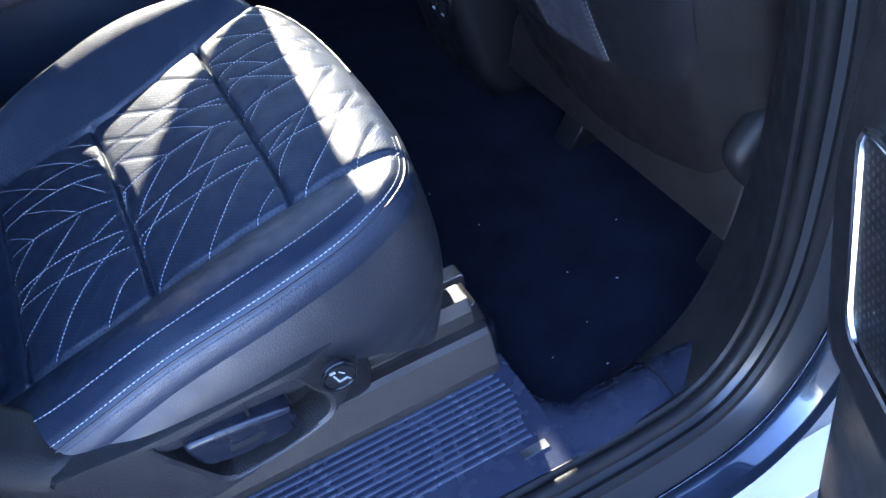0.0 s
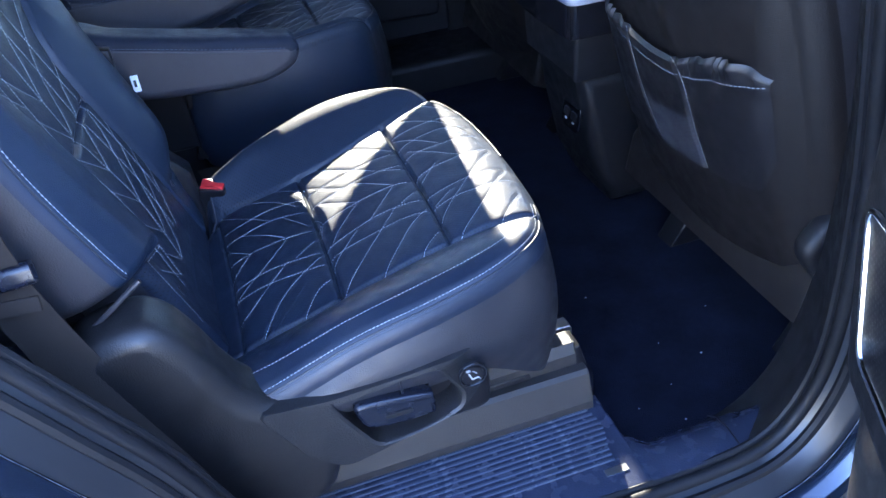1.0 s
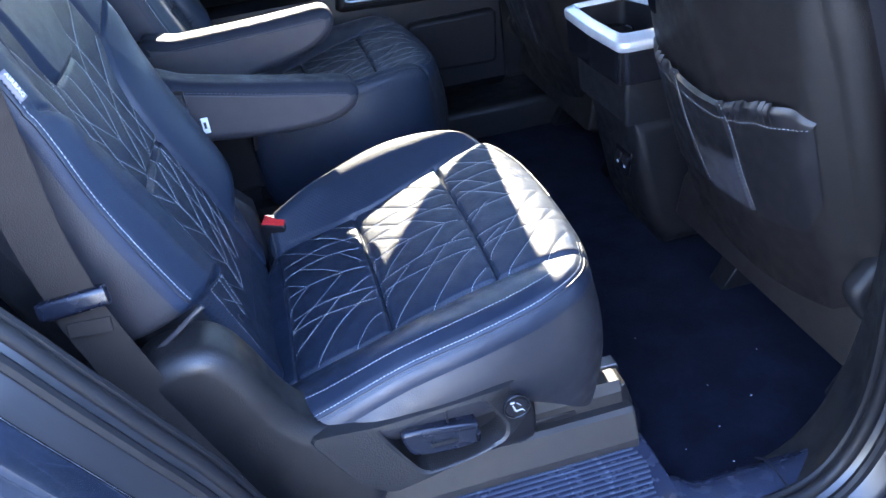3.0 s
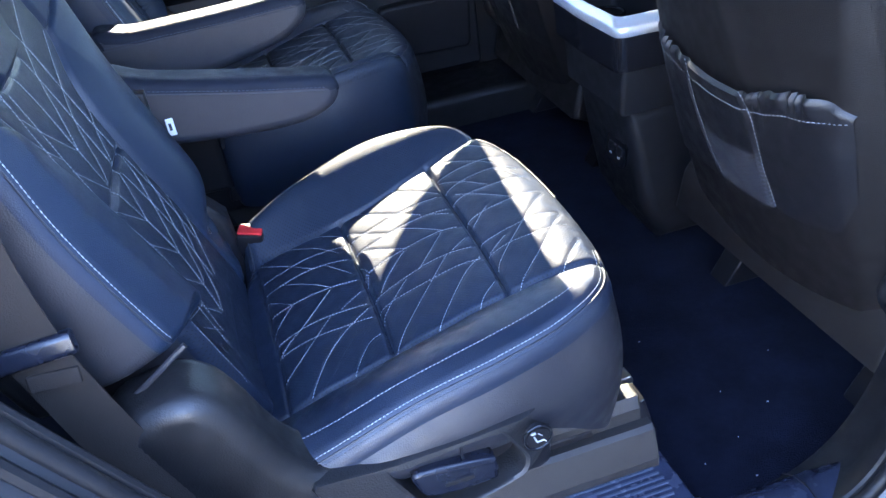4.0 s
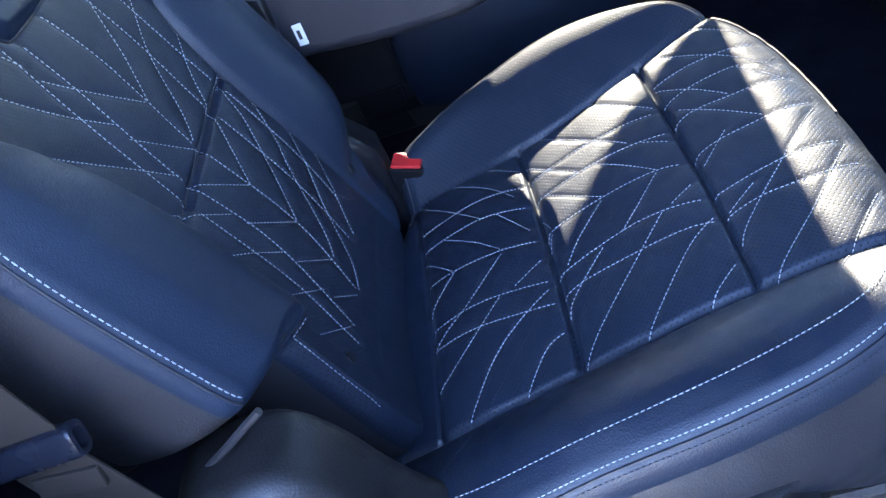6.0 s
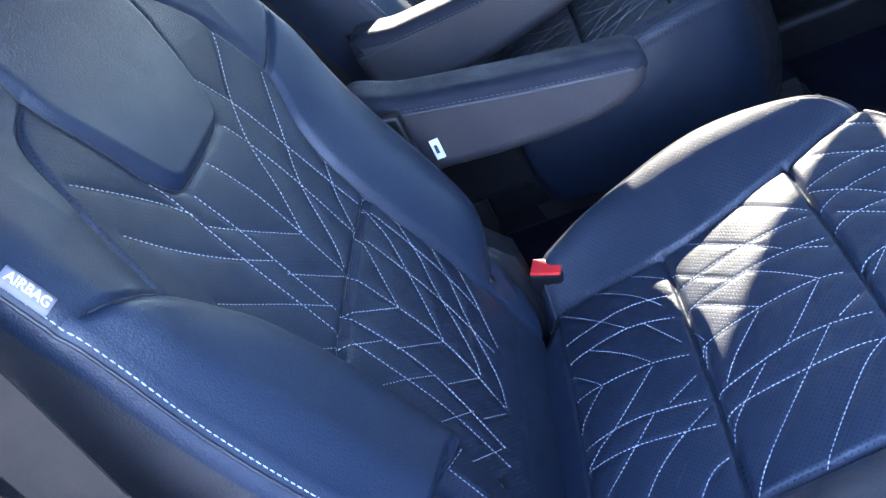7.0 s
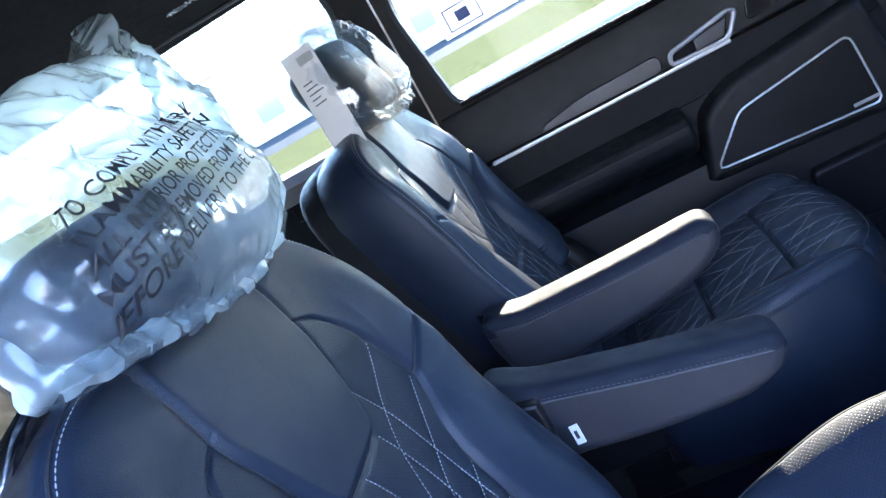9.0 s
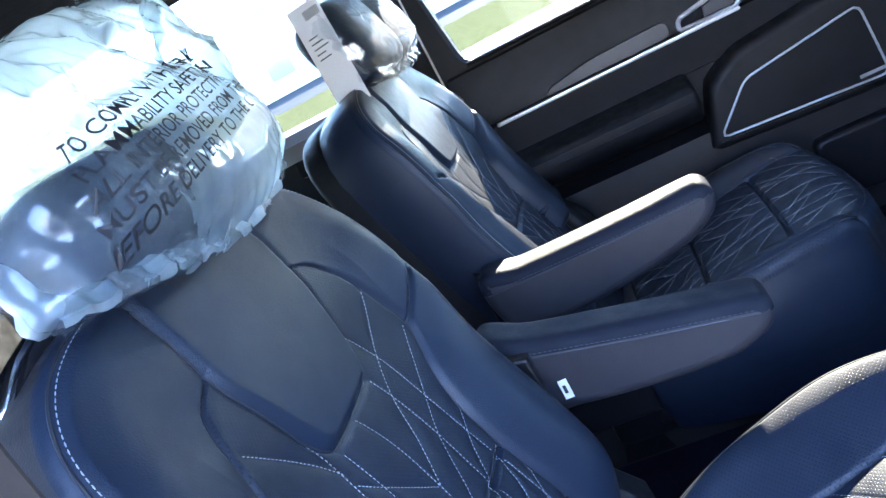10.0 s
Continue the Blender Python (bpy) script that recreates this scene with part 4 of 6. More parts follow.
PAD = [tuple(p) for p in spline(PAD, 50)]
BACKREST = [(0.0, -0.065), (0.12, -0.060), (0.185, -0.02), (0.222, 0.06), (0.252, 0.15), (0.263, 0.25), (0.266, 0.36), (0.264, 0.45), (0.250, 0.52), (0.215, 0.565), (0.16, 0.588), (0.08, 0.595)]
OUTER_SIDE = [(-0.08, 0.595), (-0.16, 0.588), (-0.215, 0.565), (-0.250, 0.52), (-0.264, 0.45), (-0.267, 0.36), (-0.266, 0.25), (-0.265, 0.185), (-0.262, 0.166), (-0.253, 0.157), (-0.235, 0.151), (-0.195, 0.143), (-0.175, 0.136), (-0.166, 0.122), (-0.171, 0.05), (-0.174, 0.0), (-0.165, -0.05), (-0.12, -0.063)]
BACKREST = [(y + BACK_MID, h) for y, h in BACKREST] + [(y + BACK_MID, h) for y, h in OUTER_SIDE]
# the quilting: five lines up the back, and short lines that fall to the middle one
UP_LINES = [
    [(-0.069, 0.417), (-0.064, 0.375), (-0.066, 0.27), (-0.073, 0.20), (-0.083, 0.102), (-0.095, 0.03)],
    [(-0.043, 0.384), (-0.037, 0.32), (-0.045, 0.225), (-0.048, 0.14), (-0.077, 0.035)],
    [(0.003, 0.386), (0.019, 0.335), (0.019, 0.285), (0.009, 0.222), (0.001, 0.113), (-0.024, 0.03)],
    [(0.066, 0.387), (0.078, 0.349), (0.083, 0.292), (0.073, 0.217), (0.058, 0.109), (0.044, 0.04)],
    [(0.090, 0.424), (0.110, 0.376), (0.118, 0.319), (0.119, 0.254), (0.114, 0.171), (0.091, 0.06)],
]
FALL_LINES = [
    [(0.181, 0.449), (0.156, 0.418), (0.112, 0.384), (0.078, 0.351), (0.052, 0.310), (0.018, 0.275)],
    [(0.178, 0.372), (0.145, 0.340), (0.117, 0.316), (0.083, 0.290), (0.040, 0.245), (0.010, 0.226)],
    [(0.168, 0.318), (0.146, 0.281), (0.106, 0.250), (0.074, 0.220), (0.044, 0.197), (0.006, 0.168)],
    [(0.158, 0.250), (0.148, 0.230), (0.114, 0.213), (0.099, 0.190), (0.069, 0.163), (0.001, 0.113)],
    [(0.150, 0.196), (0.105, 0.152), (0.072, 0.128), (0.018, 0.077), (-0.008, 0.064)],
    [(0.145, 0.142), (0.103, 0.111), (0.056, 0.077), (0.012, 0.040), (-0.024, 0.028)],
    [(0.134, 0.096), (0.101, 0.070), (0.055, 0.034)],
    [(-0.137, 0.450), (-0.103, 0.420), (-0.078, 0.393), (-0.060, 0.366)],
    [(-0.060, 0.354), (-0.035, 0.328), (0.018, 0.275)],
    [(-0.142, 0.407), (-0.117, 0.375), (-0.079, 0.333), (-0.040, 0.294)],
    [(-0.044, 0.280), (-0.003, 0.233), (0.008, 0.222)],
    [(-0.135, 0.330), (-0.081, 0.277), (-0.040, 0.229)],
    [(-0.045, 0.222), (0.006, 0.168)],
    [(-0.130, 0.266), (-0.084, 0.219), (-0.046, 0.179)],
    [(-0.048, 0.167), (0.002, 0.113)],
    [(-0.128, 0.206), (-0.085, 0.163), (-0.050, 0.124)],
    [(-0.051, 0.110), (-0.008, 0.064)],
    [(-0.128, 0.146), (-0.085, 0.102), (-0.058, 0.075)],
    [(-0.060, 0.064), (-0.028, 0.028)],
    [(-0.128, 0.090), (-0.079, 0.040)],
]
BACK_LINES = UP_LINES + FALL_LINES
BACK_CROSS = 0.219


def shoulder_seam(a):
    """How high the seam between shoulder and bolster lies, at a distance from the middle."""
    return 0.366 + 0.62 * np.clip(a - 0.178, 0, 1)


INSERT = [(-0.2, -0.1)] + [(float(SEAM_BACK(np.array([q]))[0]), q if q else -0.1) for q in np.linspace(0, 0.62, 60)] + [(-0.2, 0.62)]


def back_top(y, h):
    a = np.abs(y - BACK_MID)
    seam, half = SEAM_BACK(h), HALF_BACK(h)
    t = np.clip((a - seam) / (half - seam + 1e-6), 0, 1)
    lobe_edge = shoulder_seam(a)
    outer = y < BACK_MID
    foot = np.where(outer, step(0.112, 0.134, h), step(0.02, 0.14, h))
    lobe = step(0.012, -0.02, h - lobe_edge) * foot
    off = np.clip(-pip(a, h, INSERT), 0, 1)
    rise = 0.042 * lobe + (0.041 - 0.033 * step(0.41, 0.56, h)) * (1 - lobe) * foot
    soft_roll = np.sin(np.clip(off / 0.068, 0, 1) * math.pi / 2)
    soft_roll = soft_roll + (step(0.0, 0.105, off) - soft_roll) * step(0.36, 0.45, h)
    full_roll = np.sqrt(np.clip(1 - (1 - np.clip(off / 0.048, 0, 1)) ** 2, 0, 1))
    roll = soft_roll + (full_roll - soft_roll) * lobe * outer
    hollow = 0.015 * np.clip((np.minimum(a, 0.18) - 0.05) / 0.13, 0, 1) ** 2 * step(0.50, 0.44, h)
    c = C_INSERT(h) + hollow + np.maximum(rise - hollow, 0) * roll * (1 - 0.35 * step(0.6, 1, t))
    c = c - hollow * step(0.6, 1, t) * 0.35
    d = pip(y - BACK_MID, h, PAD)
    c = c + (0.004 + 0.004 * step(0.50, 0.41, h)) * step(-0.001, 0.010, d) - 0.0025 * np.exp(-(d / 0.004) ** 2)
    inner = (a < seam) & (d < 0.0)
    c = c - 0.0042 * np.exp(-((a - seam) / 0.0032) ** 2) * step(0.51, 0.49, h) * np.where(outer, step(0.125, 0.14, h), 1)
    c = c - np.where(a > seam, 0.005 * np.exp(-((h - lobe_edge) / 0.003) ** 2), 0) * step(0.92, 0.75, t)
    c = c - np.where(inner, 0.006 * np.exp(-((h - BACK_CROSS) / 0.0035) ** 2), 0)
    c = c + np.where(inner, 0.005 * np.sin(math.pi * np.clip(h / BACK_CROSS, 0, 1)) ** 0.5, 0) * np.clip((seam - a) / 0.04, 0, 1)
    soft = np.full(np.shape(y), 9.0)
    for line in BACK_LINES:
        soft = np.minimum(soft, near_line(y, h, line))
    return c - np.where(inner, 0.0011 * np.exp(-(soft / 0.0035) ** 2) + 0.0008 * np.exp(-(soft / 0.012) ** 2), 0)


def lean(v):
    """From (y, h, c) of the backrest to the chair."""
    v = np.array(v, float)
    return BACK_AT + v[..., 1:2] * BACK_UP + v[..., 2:3] * BACK_OUT + v[..., 0:1] * np.array([0.0, 1.0, 0.0])


def build_back(chair):
    v, f, zone, o, nor = polar(BACKREST, (BACK_MID, 0.30), 190, back_top, 0.022, lambda y, h: -0.10 + 0 * y, 600, 0.01)

    def choose(m):
        y, h = m[:, 0], m[:, 1]
        a = np.abs(y - BACK_MID)
        seam = SEAM_BACK(h)
        lobe_edge = shoulder_seam(a)
        key = np.where(zone == 2, np.where(y > 0.0, 9, 5), np.where(pip(y - BACK_MID, h, PAD) > 0, 4, np.where(((a < seam) & (h < 0.5)) | ((y < 0) & (h < 0.128)), np.where(h < BACK_CROSS, 1, 2), np.where(h > lobe_edge, np.where(y < BACK_MID, 3, 8), np.where(y < 0, 6, 7)))))
        return key

    split(v, f, choose, {
        1: ("lower_quilted_back", PERFO_BACK, "quilted perforated panel with pale stitching"), 2: ("upper_quilted_back", PERFO_BACK, "quilted perforated panel with pale stitching"),
        3: ("shoulder_panel", BACK_LEATHER, ""), 8: ("shoulder_panel", BACK_LEATHER, ""), 4: ("head_pad", BACK_LEATHER, "smooth raised leather pad"), 5: ("back_side", SIDE, "smooth grey-navy leather side"), 9: ("inner_back_side", LEATHER, "smooth navy leather side"), 6: ("outer_back_bolster", BACK_LEATHER, ""), 7: ("inner_back_bolster", BACK_LEATHER, "")}, lean, chair)

    def laid(line):
        p, n = on_top(back_top, line)
        keep = (np.abs(p[:, 0] - BACK_MID) < SEAM_BACK(p[:, 1]) - 0.002) & (pip(p[:, 0] - BACK_MID, p[:, 1], PAD) < -0.001) & (p[:, 1] < 0.49)
        if keep.sum() < 3:
            return None
        p, n = p[keep], n[keep]
        return lean(p), lean(n) - lean(np.zeros(3))

    lines = [q for q in map(laid, BACK_LINES) if q]
    raw("back_quilt_stitching", *dashes(lines, 0.0031, 0.0014, 0.00056, 0.0005), THREAD, chair, "pale contrast stitching", kind="stuff")
    p, n = rim_line(o, nor, back_top, 0.022, 0.75, lambda y, h: h > 0.160)
    raw("back_edge_stitching", *dashes([(lean(p), lean(n) - lean(np.zeros(3)))], 0.0036, 0.0015, 0.0006, 0.0005), THREAD, chair, "pale contrast stitching", kind="stuff")
    p, n = rim_line(o, nor, back_top, 0.022, 0.95, lambda y, h: h > 0.160)
    part("back_edge_seam", tube(lean(p), 0.0011, 6), PIPING, chair)
    # sunk seams between the panels
    hs = np.linspace(0.03, 0.499, 90)
    joints = [[(BACK_MID + side * float(SEAM_BACK(np.array([h]))[0]), h) for h in hs if side > 0 or h > 0.14] for side in (-1, 1)]
    joints += [[(BACK_MID + side * a, float(shoulder_seam(np.array([a]))[0])) for a in np.linspace(0.178, 0.245, 20)] for side in (-1, 1)]
    joints.append([(y, BACK_CROSS) for y in np.linspace(BACK_MID - 0.128, BACK_MID + 0.128, 30)])
    joints.append([(BACK_MID + y, h) for y, h in PAD if h < 0.585])
    for line in joints:
        p, n = on_top(back_top, line, 90, 0.0006)
        part("panel_seam", tube(lean(p), 0.0011, 6), PIPING, chair)
    # the stitched flap below the outer bolster, and the welt under the bolster's side
    p, n = on_top(back_top, [(-0.151, 0.126), (-0.156, 0.085), (-0.160, 0.045), (-0.162, 0.012)], 40)
    raw("flap_stitching", *dashes([(lean(p), lean(n) - lean(np.zeros(3)))], 0.0033, 0.0015, 0.0006, 0.0005), THREAD, chair, "pale contrast stitching", kind="stuff")
    part("side_welt", tube(lean(np.array([(-0.259, 0.160, 0.024), (-0.2605, 0.157, 0.010), (-0.260, 0.149, -0.015), (-0.257, 0.138, -0.05)])), 0.003, 8), SIDE, chair, "rolled leather edge")
    # hard shell behind
    poly = [(y * 0.97, h) for y, h in spline(BACKREST, 60, True)]
    bm = prism([(y, h) for y, h in poly], 2, -0.135, -0.085, 0.012)
    for vert in bm.verts:
        vert.co = Vector(lean(np.array(vert.co[:])))
    part("back_shell", bm, PLASTIC, chair, "dark grained plastic back shell")
    for y in (-0.122, 0.158):
        bm = bmesh.new()
        at = lean(np.array([y, 0.045, float(back_top(np.array([y]), np.array([0.045]))[0])]))
        bmesh.ops.create_cone(bm, cap_ends=True, segments=20, radius1=0.007, radius2=0.0055, depth=0.003)
        bm.transform(Matrix.Translation(at) @ Vector(BACK_OUT).to_track_quat("Z", "Y").to_matrix().to_4x4())
        part("snap_button", bm, BLACK, chair)


def build_arm(chair):
    side = [(-0.27, 0.566), (-0.2, 0.5475), (-0.08, 0.5215), (0.03, 0.5005), (0.053, 0.494), (0.0625, 0.481), (0.06, 0.464), (0.045, 0.447), (0.0, 0.432), (-0.08, 0.432), (-0.18, 0.442), (-0.27, 0.46)]
    o = even(spline(side, 400, True), 160, True)
    tan = np.roll(o, -1, 0) - np.roll(o, 1, 0)
    nor = np.stack([tan[:, 1], -tan[:, 0]], 1)
    nor /= np.linalg.norm(nor, axis=1)[:, None]
    if ((o - o.mean(0)) * nor).sum() < 0:
        nor = -nor
    y0, y1, r = 0.281, 0.352, 0.017
    spine = np.c_[np.clip(o[:, 0], -0.25, 0.03), np.interp(np.clip(o[:, 0], -0.25, 0.03), [-0.27, -0.18, -0.08, 0.0, 0.03], [0.513, 0.494, 0.477, 0.466, 0.472])]
    turn = np.linspace(0, math.pi / 2, 8)
    levels = [(0, r * (1 - math.sin(a)), 1, y0 + r * (1 - math.cos(a))) for a in turn]
    levels += [(0, 0, 1, y0 + r + (y1 - y0 - 2 * r) * q) for q in (0.25, 0.5, 0.75)]
    levels += [(0, r * (1 - math.sin(a)), 1, y1 - r * (1 - math.cos(a))) for a in turn[::-1]]
    vs = []
    for cap, inset, q, y in levels:
        p = o - nor * (r if cap else inset)
        p = spine + (p - spine) * q
        vs.append(np.c_[p[:, 0], np.full(len(o), y), p[:, 1]])
    n = len(o)
    fs = np.array([(i * n + j, i * n + (j + 1) % n, (i + 1) * n + (j + 1) % n, (i + 1) * n + j) for i in range(len(levels) - 1) for j in range(n)])
    seam = lambda x: np.interp(x, [-0.27, -0.08, 0.04, 0.065], [0.544, 0.501, 0.478, 0.473])
    split(np.vstack(vs), fs, lambda m: np.where(m[:, 2] > seam(m[:, 0]), 1, 0), {
        0: ("armrest", ARM_SIDE, "padded leather armrest, folded down"), 1: ("armrest_top", ARM_TOP, "softer padded top of the armrest")}, lambda v: v, chair)
    for ring in (vs[0], vs[-1]):
        raw("armrest_cheek", ring, [tuple(range(len(ring)))], ARM_SIDE, chair, smooth=False)
    for y, s in ((y0, -1), (y1, 1)):
        x = np.linspace(-0.268, 0.046, 60)
        p = np.c_[x, np.full(60, y - s * 0.0006), seam(x)]
        part("armrest_piping", tube(p, 0.0013, 6), PIPING, chair)
        raw("armrest_stitching", *dashes([(p + np.array([0, s * 0.0008, 0.005]), np.tile([0, s, 0.0], (60, 1)))], 0.004, 0.0022, 0.0007, 0.0006), THREAD_DARK, chair, kind="stuff")
    part("armrest_hinge", prism([(-0.30, 0.45), (-0.21, 0.45), (-0.21, 0.54), (-0.30, 0.56)], 1, 0.262, 0.284, 0.006), BLACK, chair)


def build_shield(chair):
    """The plastic side shield with its recess, lever and button."""
    y = -0.300
    lip = [(-0.128, 0.299), (-0.05, 0.291), (0.04, 0.294), (0.10, 0.299), (0.147, 0.298), (0.148, 0.232), (0.123, 0.222), (0.048, 0.198), (-0.045, 0.178), (-0.082, 0.21)]
    lip = [tuple(p) for p in soften(lip, 90, True, 0.016)]
    hole = [(-0.043, 0.281), (-0.021, 0.281), (0.038, 0.287), (0.078, 0.287), (0.088, 0.278), (0.096, 0.262), (0.107, 0.242), (0.104, 0.222), (0.08, 0.211), (0.047, 0.203), (0.012, 0.199), (0.0, 0.202), (-0.012, 0.218)]
    hole = [tuple(p) for p in even(spline(hole, 200, True), 70, True)]
    hole = np.array(hole)
    mid = hole.mean(0)
    turns = np.linspace(-math.pi, math.pi, 160, endpoint=False)

    def fan(ring):
        """The ring's points at even angles round the middle of the recess."""
        d = even(np.array(ring), 900, True) - mid
        ang = np.arctan2(d[:, 1], d[:, 0])
        k = np.argsort(ang)
        rad = np.interp(turns, ang[k], np.hypot(d[k, 0], d[k, 1]), period=2 * math.pi)
        return mid + np.c_[rad * np.cos(turns), rad * np.sin(turns)]

    outer, hole = fan(lip), fan(hole)

    def at(p, d):
        bend = 0.03 * step(0.10, 0.165, p[:, 0])
        return np.c_[p[:, 0], np.full(len(p), y) + bend - d, p[:, 1]]

    wide = mid + (hole - mid) * 1.06
    rows = [at(outer, -0.03), at(outer, 0.0), at(outer + (mid - outer) * 0.02, 0.003), at(wide, 0.004), at(hole, 0.001), at(mid + (hole - mid) * 0.97, -0.036)]
    rows = [np.vstack([r, r[:1]]) for r in rows]
    part("side_shield", sweep(rows), SHIELD, chair, "black grained plastic side shield")
    part("shield_recess", prism([tuple(p) for p in mid + (hole - mid) * 0.99], 1, y + 0.034, y + 0.04), BLACK, chair)
    paddle = [(-0.020, 0.270), (0.0, 0.271), (0.03, 0.267), (0.066, 0.260), (0.073, 0.254), (0.074, 0.232), (0.066, 0.227), (0.023, 0.227), (-0.008, 0.234), (-0.018, 0.250)]
    lever = part("lever", prism([tuple(p) for p in spline(paddle, 40, True)], 1, y - 0.008, y + 0.036, 0.006), LEVER, chair, "black slide lever in the shield")
    part("lever_ridge", new_box((0.012, y - 0.0105, 0.243), (0.045, y - 0.0075, 0.249), 0.001), PLASTIC, lever)
    part("shield_groove", new_box((0.036, y - 0.001, 0.266), (0.0385, y + 0.036, 0.286), 0.0005), BLACK, chair)
    bm = bmesh.new()
    bmesh.ops.create_cone(bm, cap_ends=True, segments=32, radius1=0.0165, radius2=0.0145, depth=0.008)
    bmesh.ops.bevel(bm, geom=[e for e in bm.edges if e.calc_face_angle(0) > 0.6], offset=0.0015, segments=2, affect="EDGES")
    place_at = Matrix.Translation((0.122, y - 0.001, 0.266)) @ Matrix.Rotation(radians(90), 4, "X")
    bm.transform(place_at)
    knob = part("walk_in_button", bm, BLACK, chair, "round black button with a white seat symbol")
    ringm = tube([(0.122 + 0.0165 * math.cos(a), y - 0.0045, 0.266 + 0.0165 * math.sin(a)) for a in np.linspace(0, 2 * math.pi, 32, endpoint=False)], 0.0014, 6, True)
    part("button_ring", ringm, GLOSS, knob)
    for n, (p, q, r) in enumerate((((0.1165, 0.2745), (0.1165, 0.2745), 0.0026), ((0.117, 0.270), (0.1205, 0.2605), 0.0018), ((0.1205, 0.2605), (0.1285, 0.2615), 0.0018), ((0.1285, 0.2615), (0.131, 0.2575), 0.0014), ((0.122, 0.273), (0.127, 0.268), 0.0012))):
        a, b = np.array([p[0] - (r if p == q else 0), y - 0.0056, p[1]]), np.array([q[0] + (r if p == q else 0), y - 0.0056, q[1]])
        part("symbol_stroke", tube([a, (a + b) / 2, b], r * 0.55, 6), BODY_IN, knob)


def build_frame(chair):
    """What carries the chair: the recliner covers, the under-frame and its feet on the rails."""
    for y, s in ((-0.3012, 1),):
        path = [(-0.31, 0.36), (-0.28, 0.425), (-0.245, 0.443), (-0.208, 0.446), (-0.182, 0.430), (-0.162, 0.396), (-0.147, 0.358), (-0.130, 0.325), (-0.105, 0.299), (-0.065, 0.286), (-0.045, 0.24), (-0.055, 0.15), (-0.12, 0.12), (-0.27, 0.13), (-0.31, 0.22)]
        part("recliner_cover", prism([tuple(p) for p in spline(path, 60, True)], 1, min(y, y + s * 0.12), max(y, y + s * 0.085), 0.024, 6), RECLINE, chair, "rounded dark plastic recliner cover")
    part("inner_recliner", prism([(-0.29, 0.20), (-0.26, 0.40), (-0.185, 0.40), (-0.147, 0.355), (-0.137, 0.20)], 1, 0.185, 0.24, 0.012), BLACK, chair)
    part("under_frame", new_box((-0.24, -0.235, 0.125), (0.17, 0.20, 0.20), 0.02), BLACK, chair)
    for y in (-0.19, 0.16):
        part("slide_rail", prism([(y - 0.020, 0.08), (y - 0.017, 0.150), (y - 0.008, 0.164), (y + 0.018, 0.164), (y + 0.020, 0.08)], 0, -0.30, 0.303, 0.003), PLASTIC_GREY, chair, "grey slide rail cover under the chair", smooth=False)
        part("rail_cap", prism([(0.300, 0.08), (0.300, 0.160), (0.306, 0.164), (0.316, 0.13), (0.320, 0.08)], 1, y - 0.018, y + 0.018, 0.002), BLACK, chair, "black rail end cap", smooth=False)
        part("rail_hook", prism([(0.276, 0.125), (0.276, 0.150), (0.318, 0.150), (0.322, 0.144), (0.322, 0.125)], 1, y + 0.040, y + 0.062, 0.002), STEEL, chair, "bright metal rail end")
        for x in (-0.2, 0.2):
            part("foot", prism([(x - 0.05, 0.085), (x + 0.05, 0.085), (x + 0.03, 0.14), (x - 0.03, 0.14)], 1, y - 0.02, y + 0.02, 0.004), BLACK, chair)


chair = thing("captain_chair", "navy quilted leather captain's chair with pale stitching and folded-down armrest", "car seat", "middle row chairs")
build_cushion(chair)
build_back(chair)
build_arm(chair)
build_shield(chair)
build_frame(chair)
SPACING = 0.84
MIRROR = Matrix.Translation((0, SPACING, 0)) @ Matrix.Diagonal((1, -1, 1, 1))
chair_far = copy_thing(chair, MIRROR)
turn = Matrix.Translation((-0.27, 0, 0.51)) @ Matrix.Rotation(radians(-13.5), 4, "Y") @ Matrix.Translation((0.27, 0, -0.51))
for o in chair_far.children:
    if o.name.startswith("armrest") and "hinge" not in o.name:
        o.matrix_basis = turn
chair_far["label"] = "navy quilted leather captain's chair beside the closed door, armrest down"

# ---- fittings of the middle row ----
def belt(points, width=0.047, thick=0.0016, twist=None):
    """A flat strap along points, each with its width direction."""
    p = np.array([q[0] for q in points], float)
    w = np.array([q[1] for q in points], float)
    p, w = spline(p, 40), spline(w, 40)
    w /= np.linalg.norm(w, axis=1)[:, None]
    d = np.gradient(p, axis=0)
    n = np.cross(d, w)
    n /= np.linalg.norm(n, axis=1)[:, None]
    rows = [p + w * width / 2, p - w * width / 2, p - w * width / 2 + n * thick, p + w * width / 2 + n * thick, p + w * width / 2]
    return sweep(rows)


seat_belt = thing("seat_belt", "grey-brown webbing seat belt through a black plastic guide", "seat belt")
part("upper_webbing", belt([((-0.37, -0.255, 1.16), (1, 0.1, 0.05)), ((-0.312, -0.290, 0.93), (1, -0.45, 0.03)), ((-0.308, -0.295, 0.85), (1, -0.4, 0.04)), ((-0.309, -0.297, 0.73), (1, 0.0, 0.08)), ((-0.308, -0.297, 0.62), (1, 0.0, 0.14)), ((-0.300, -0.297, 0.545), (1, 0.0, 0.15))]), WEB, seat_belt)
part("lower_webbing", belt([((-0.300, -0.299, 0.535), (1, 0.0, 0.25)), ((-0.275, -0.301, 0.44), (0.95, 0.15, 0.25)), ((-0.245, -0.306, 0.35), (0.8, 0.5, 0.25)), ((-0.215, -0.312, 0.275), (0.5, 0.85, 0.2)), ((-0.198, -0.315, 0.23), (0.3, 0.93, 0.2))]), WEB, seat_belt)
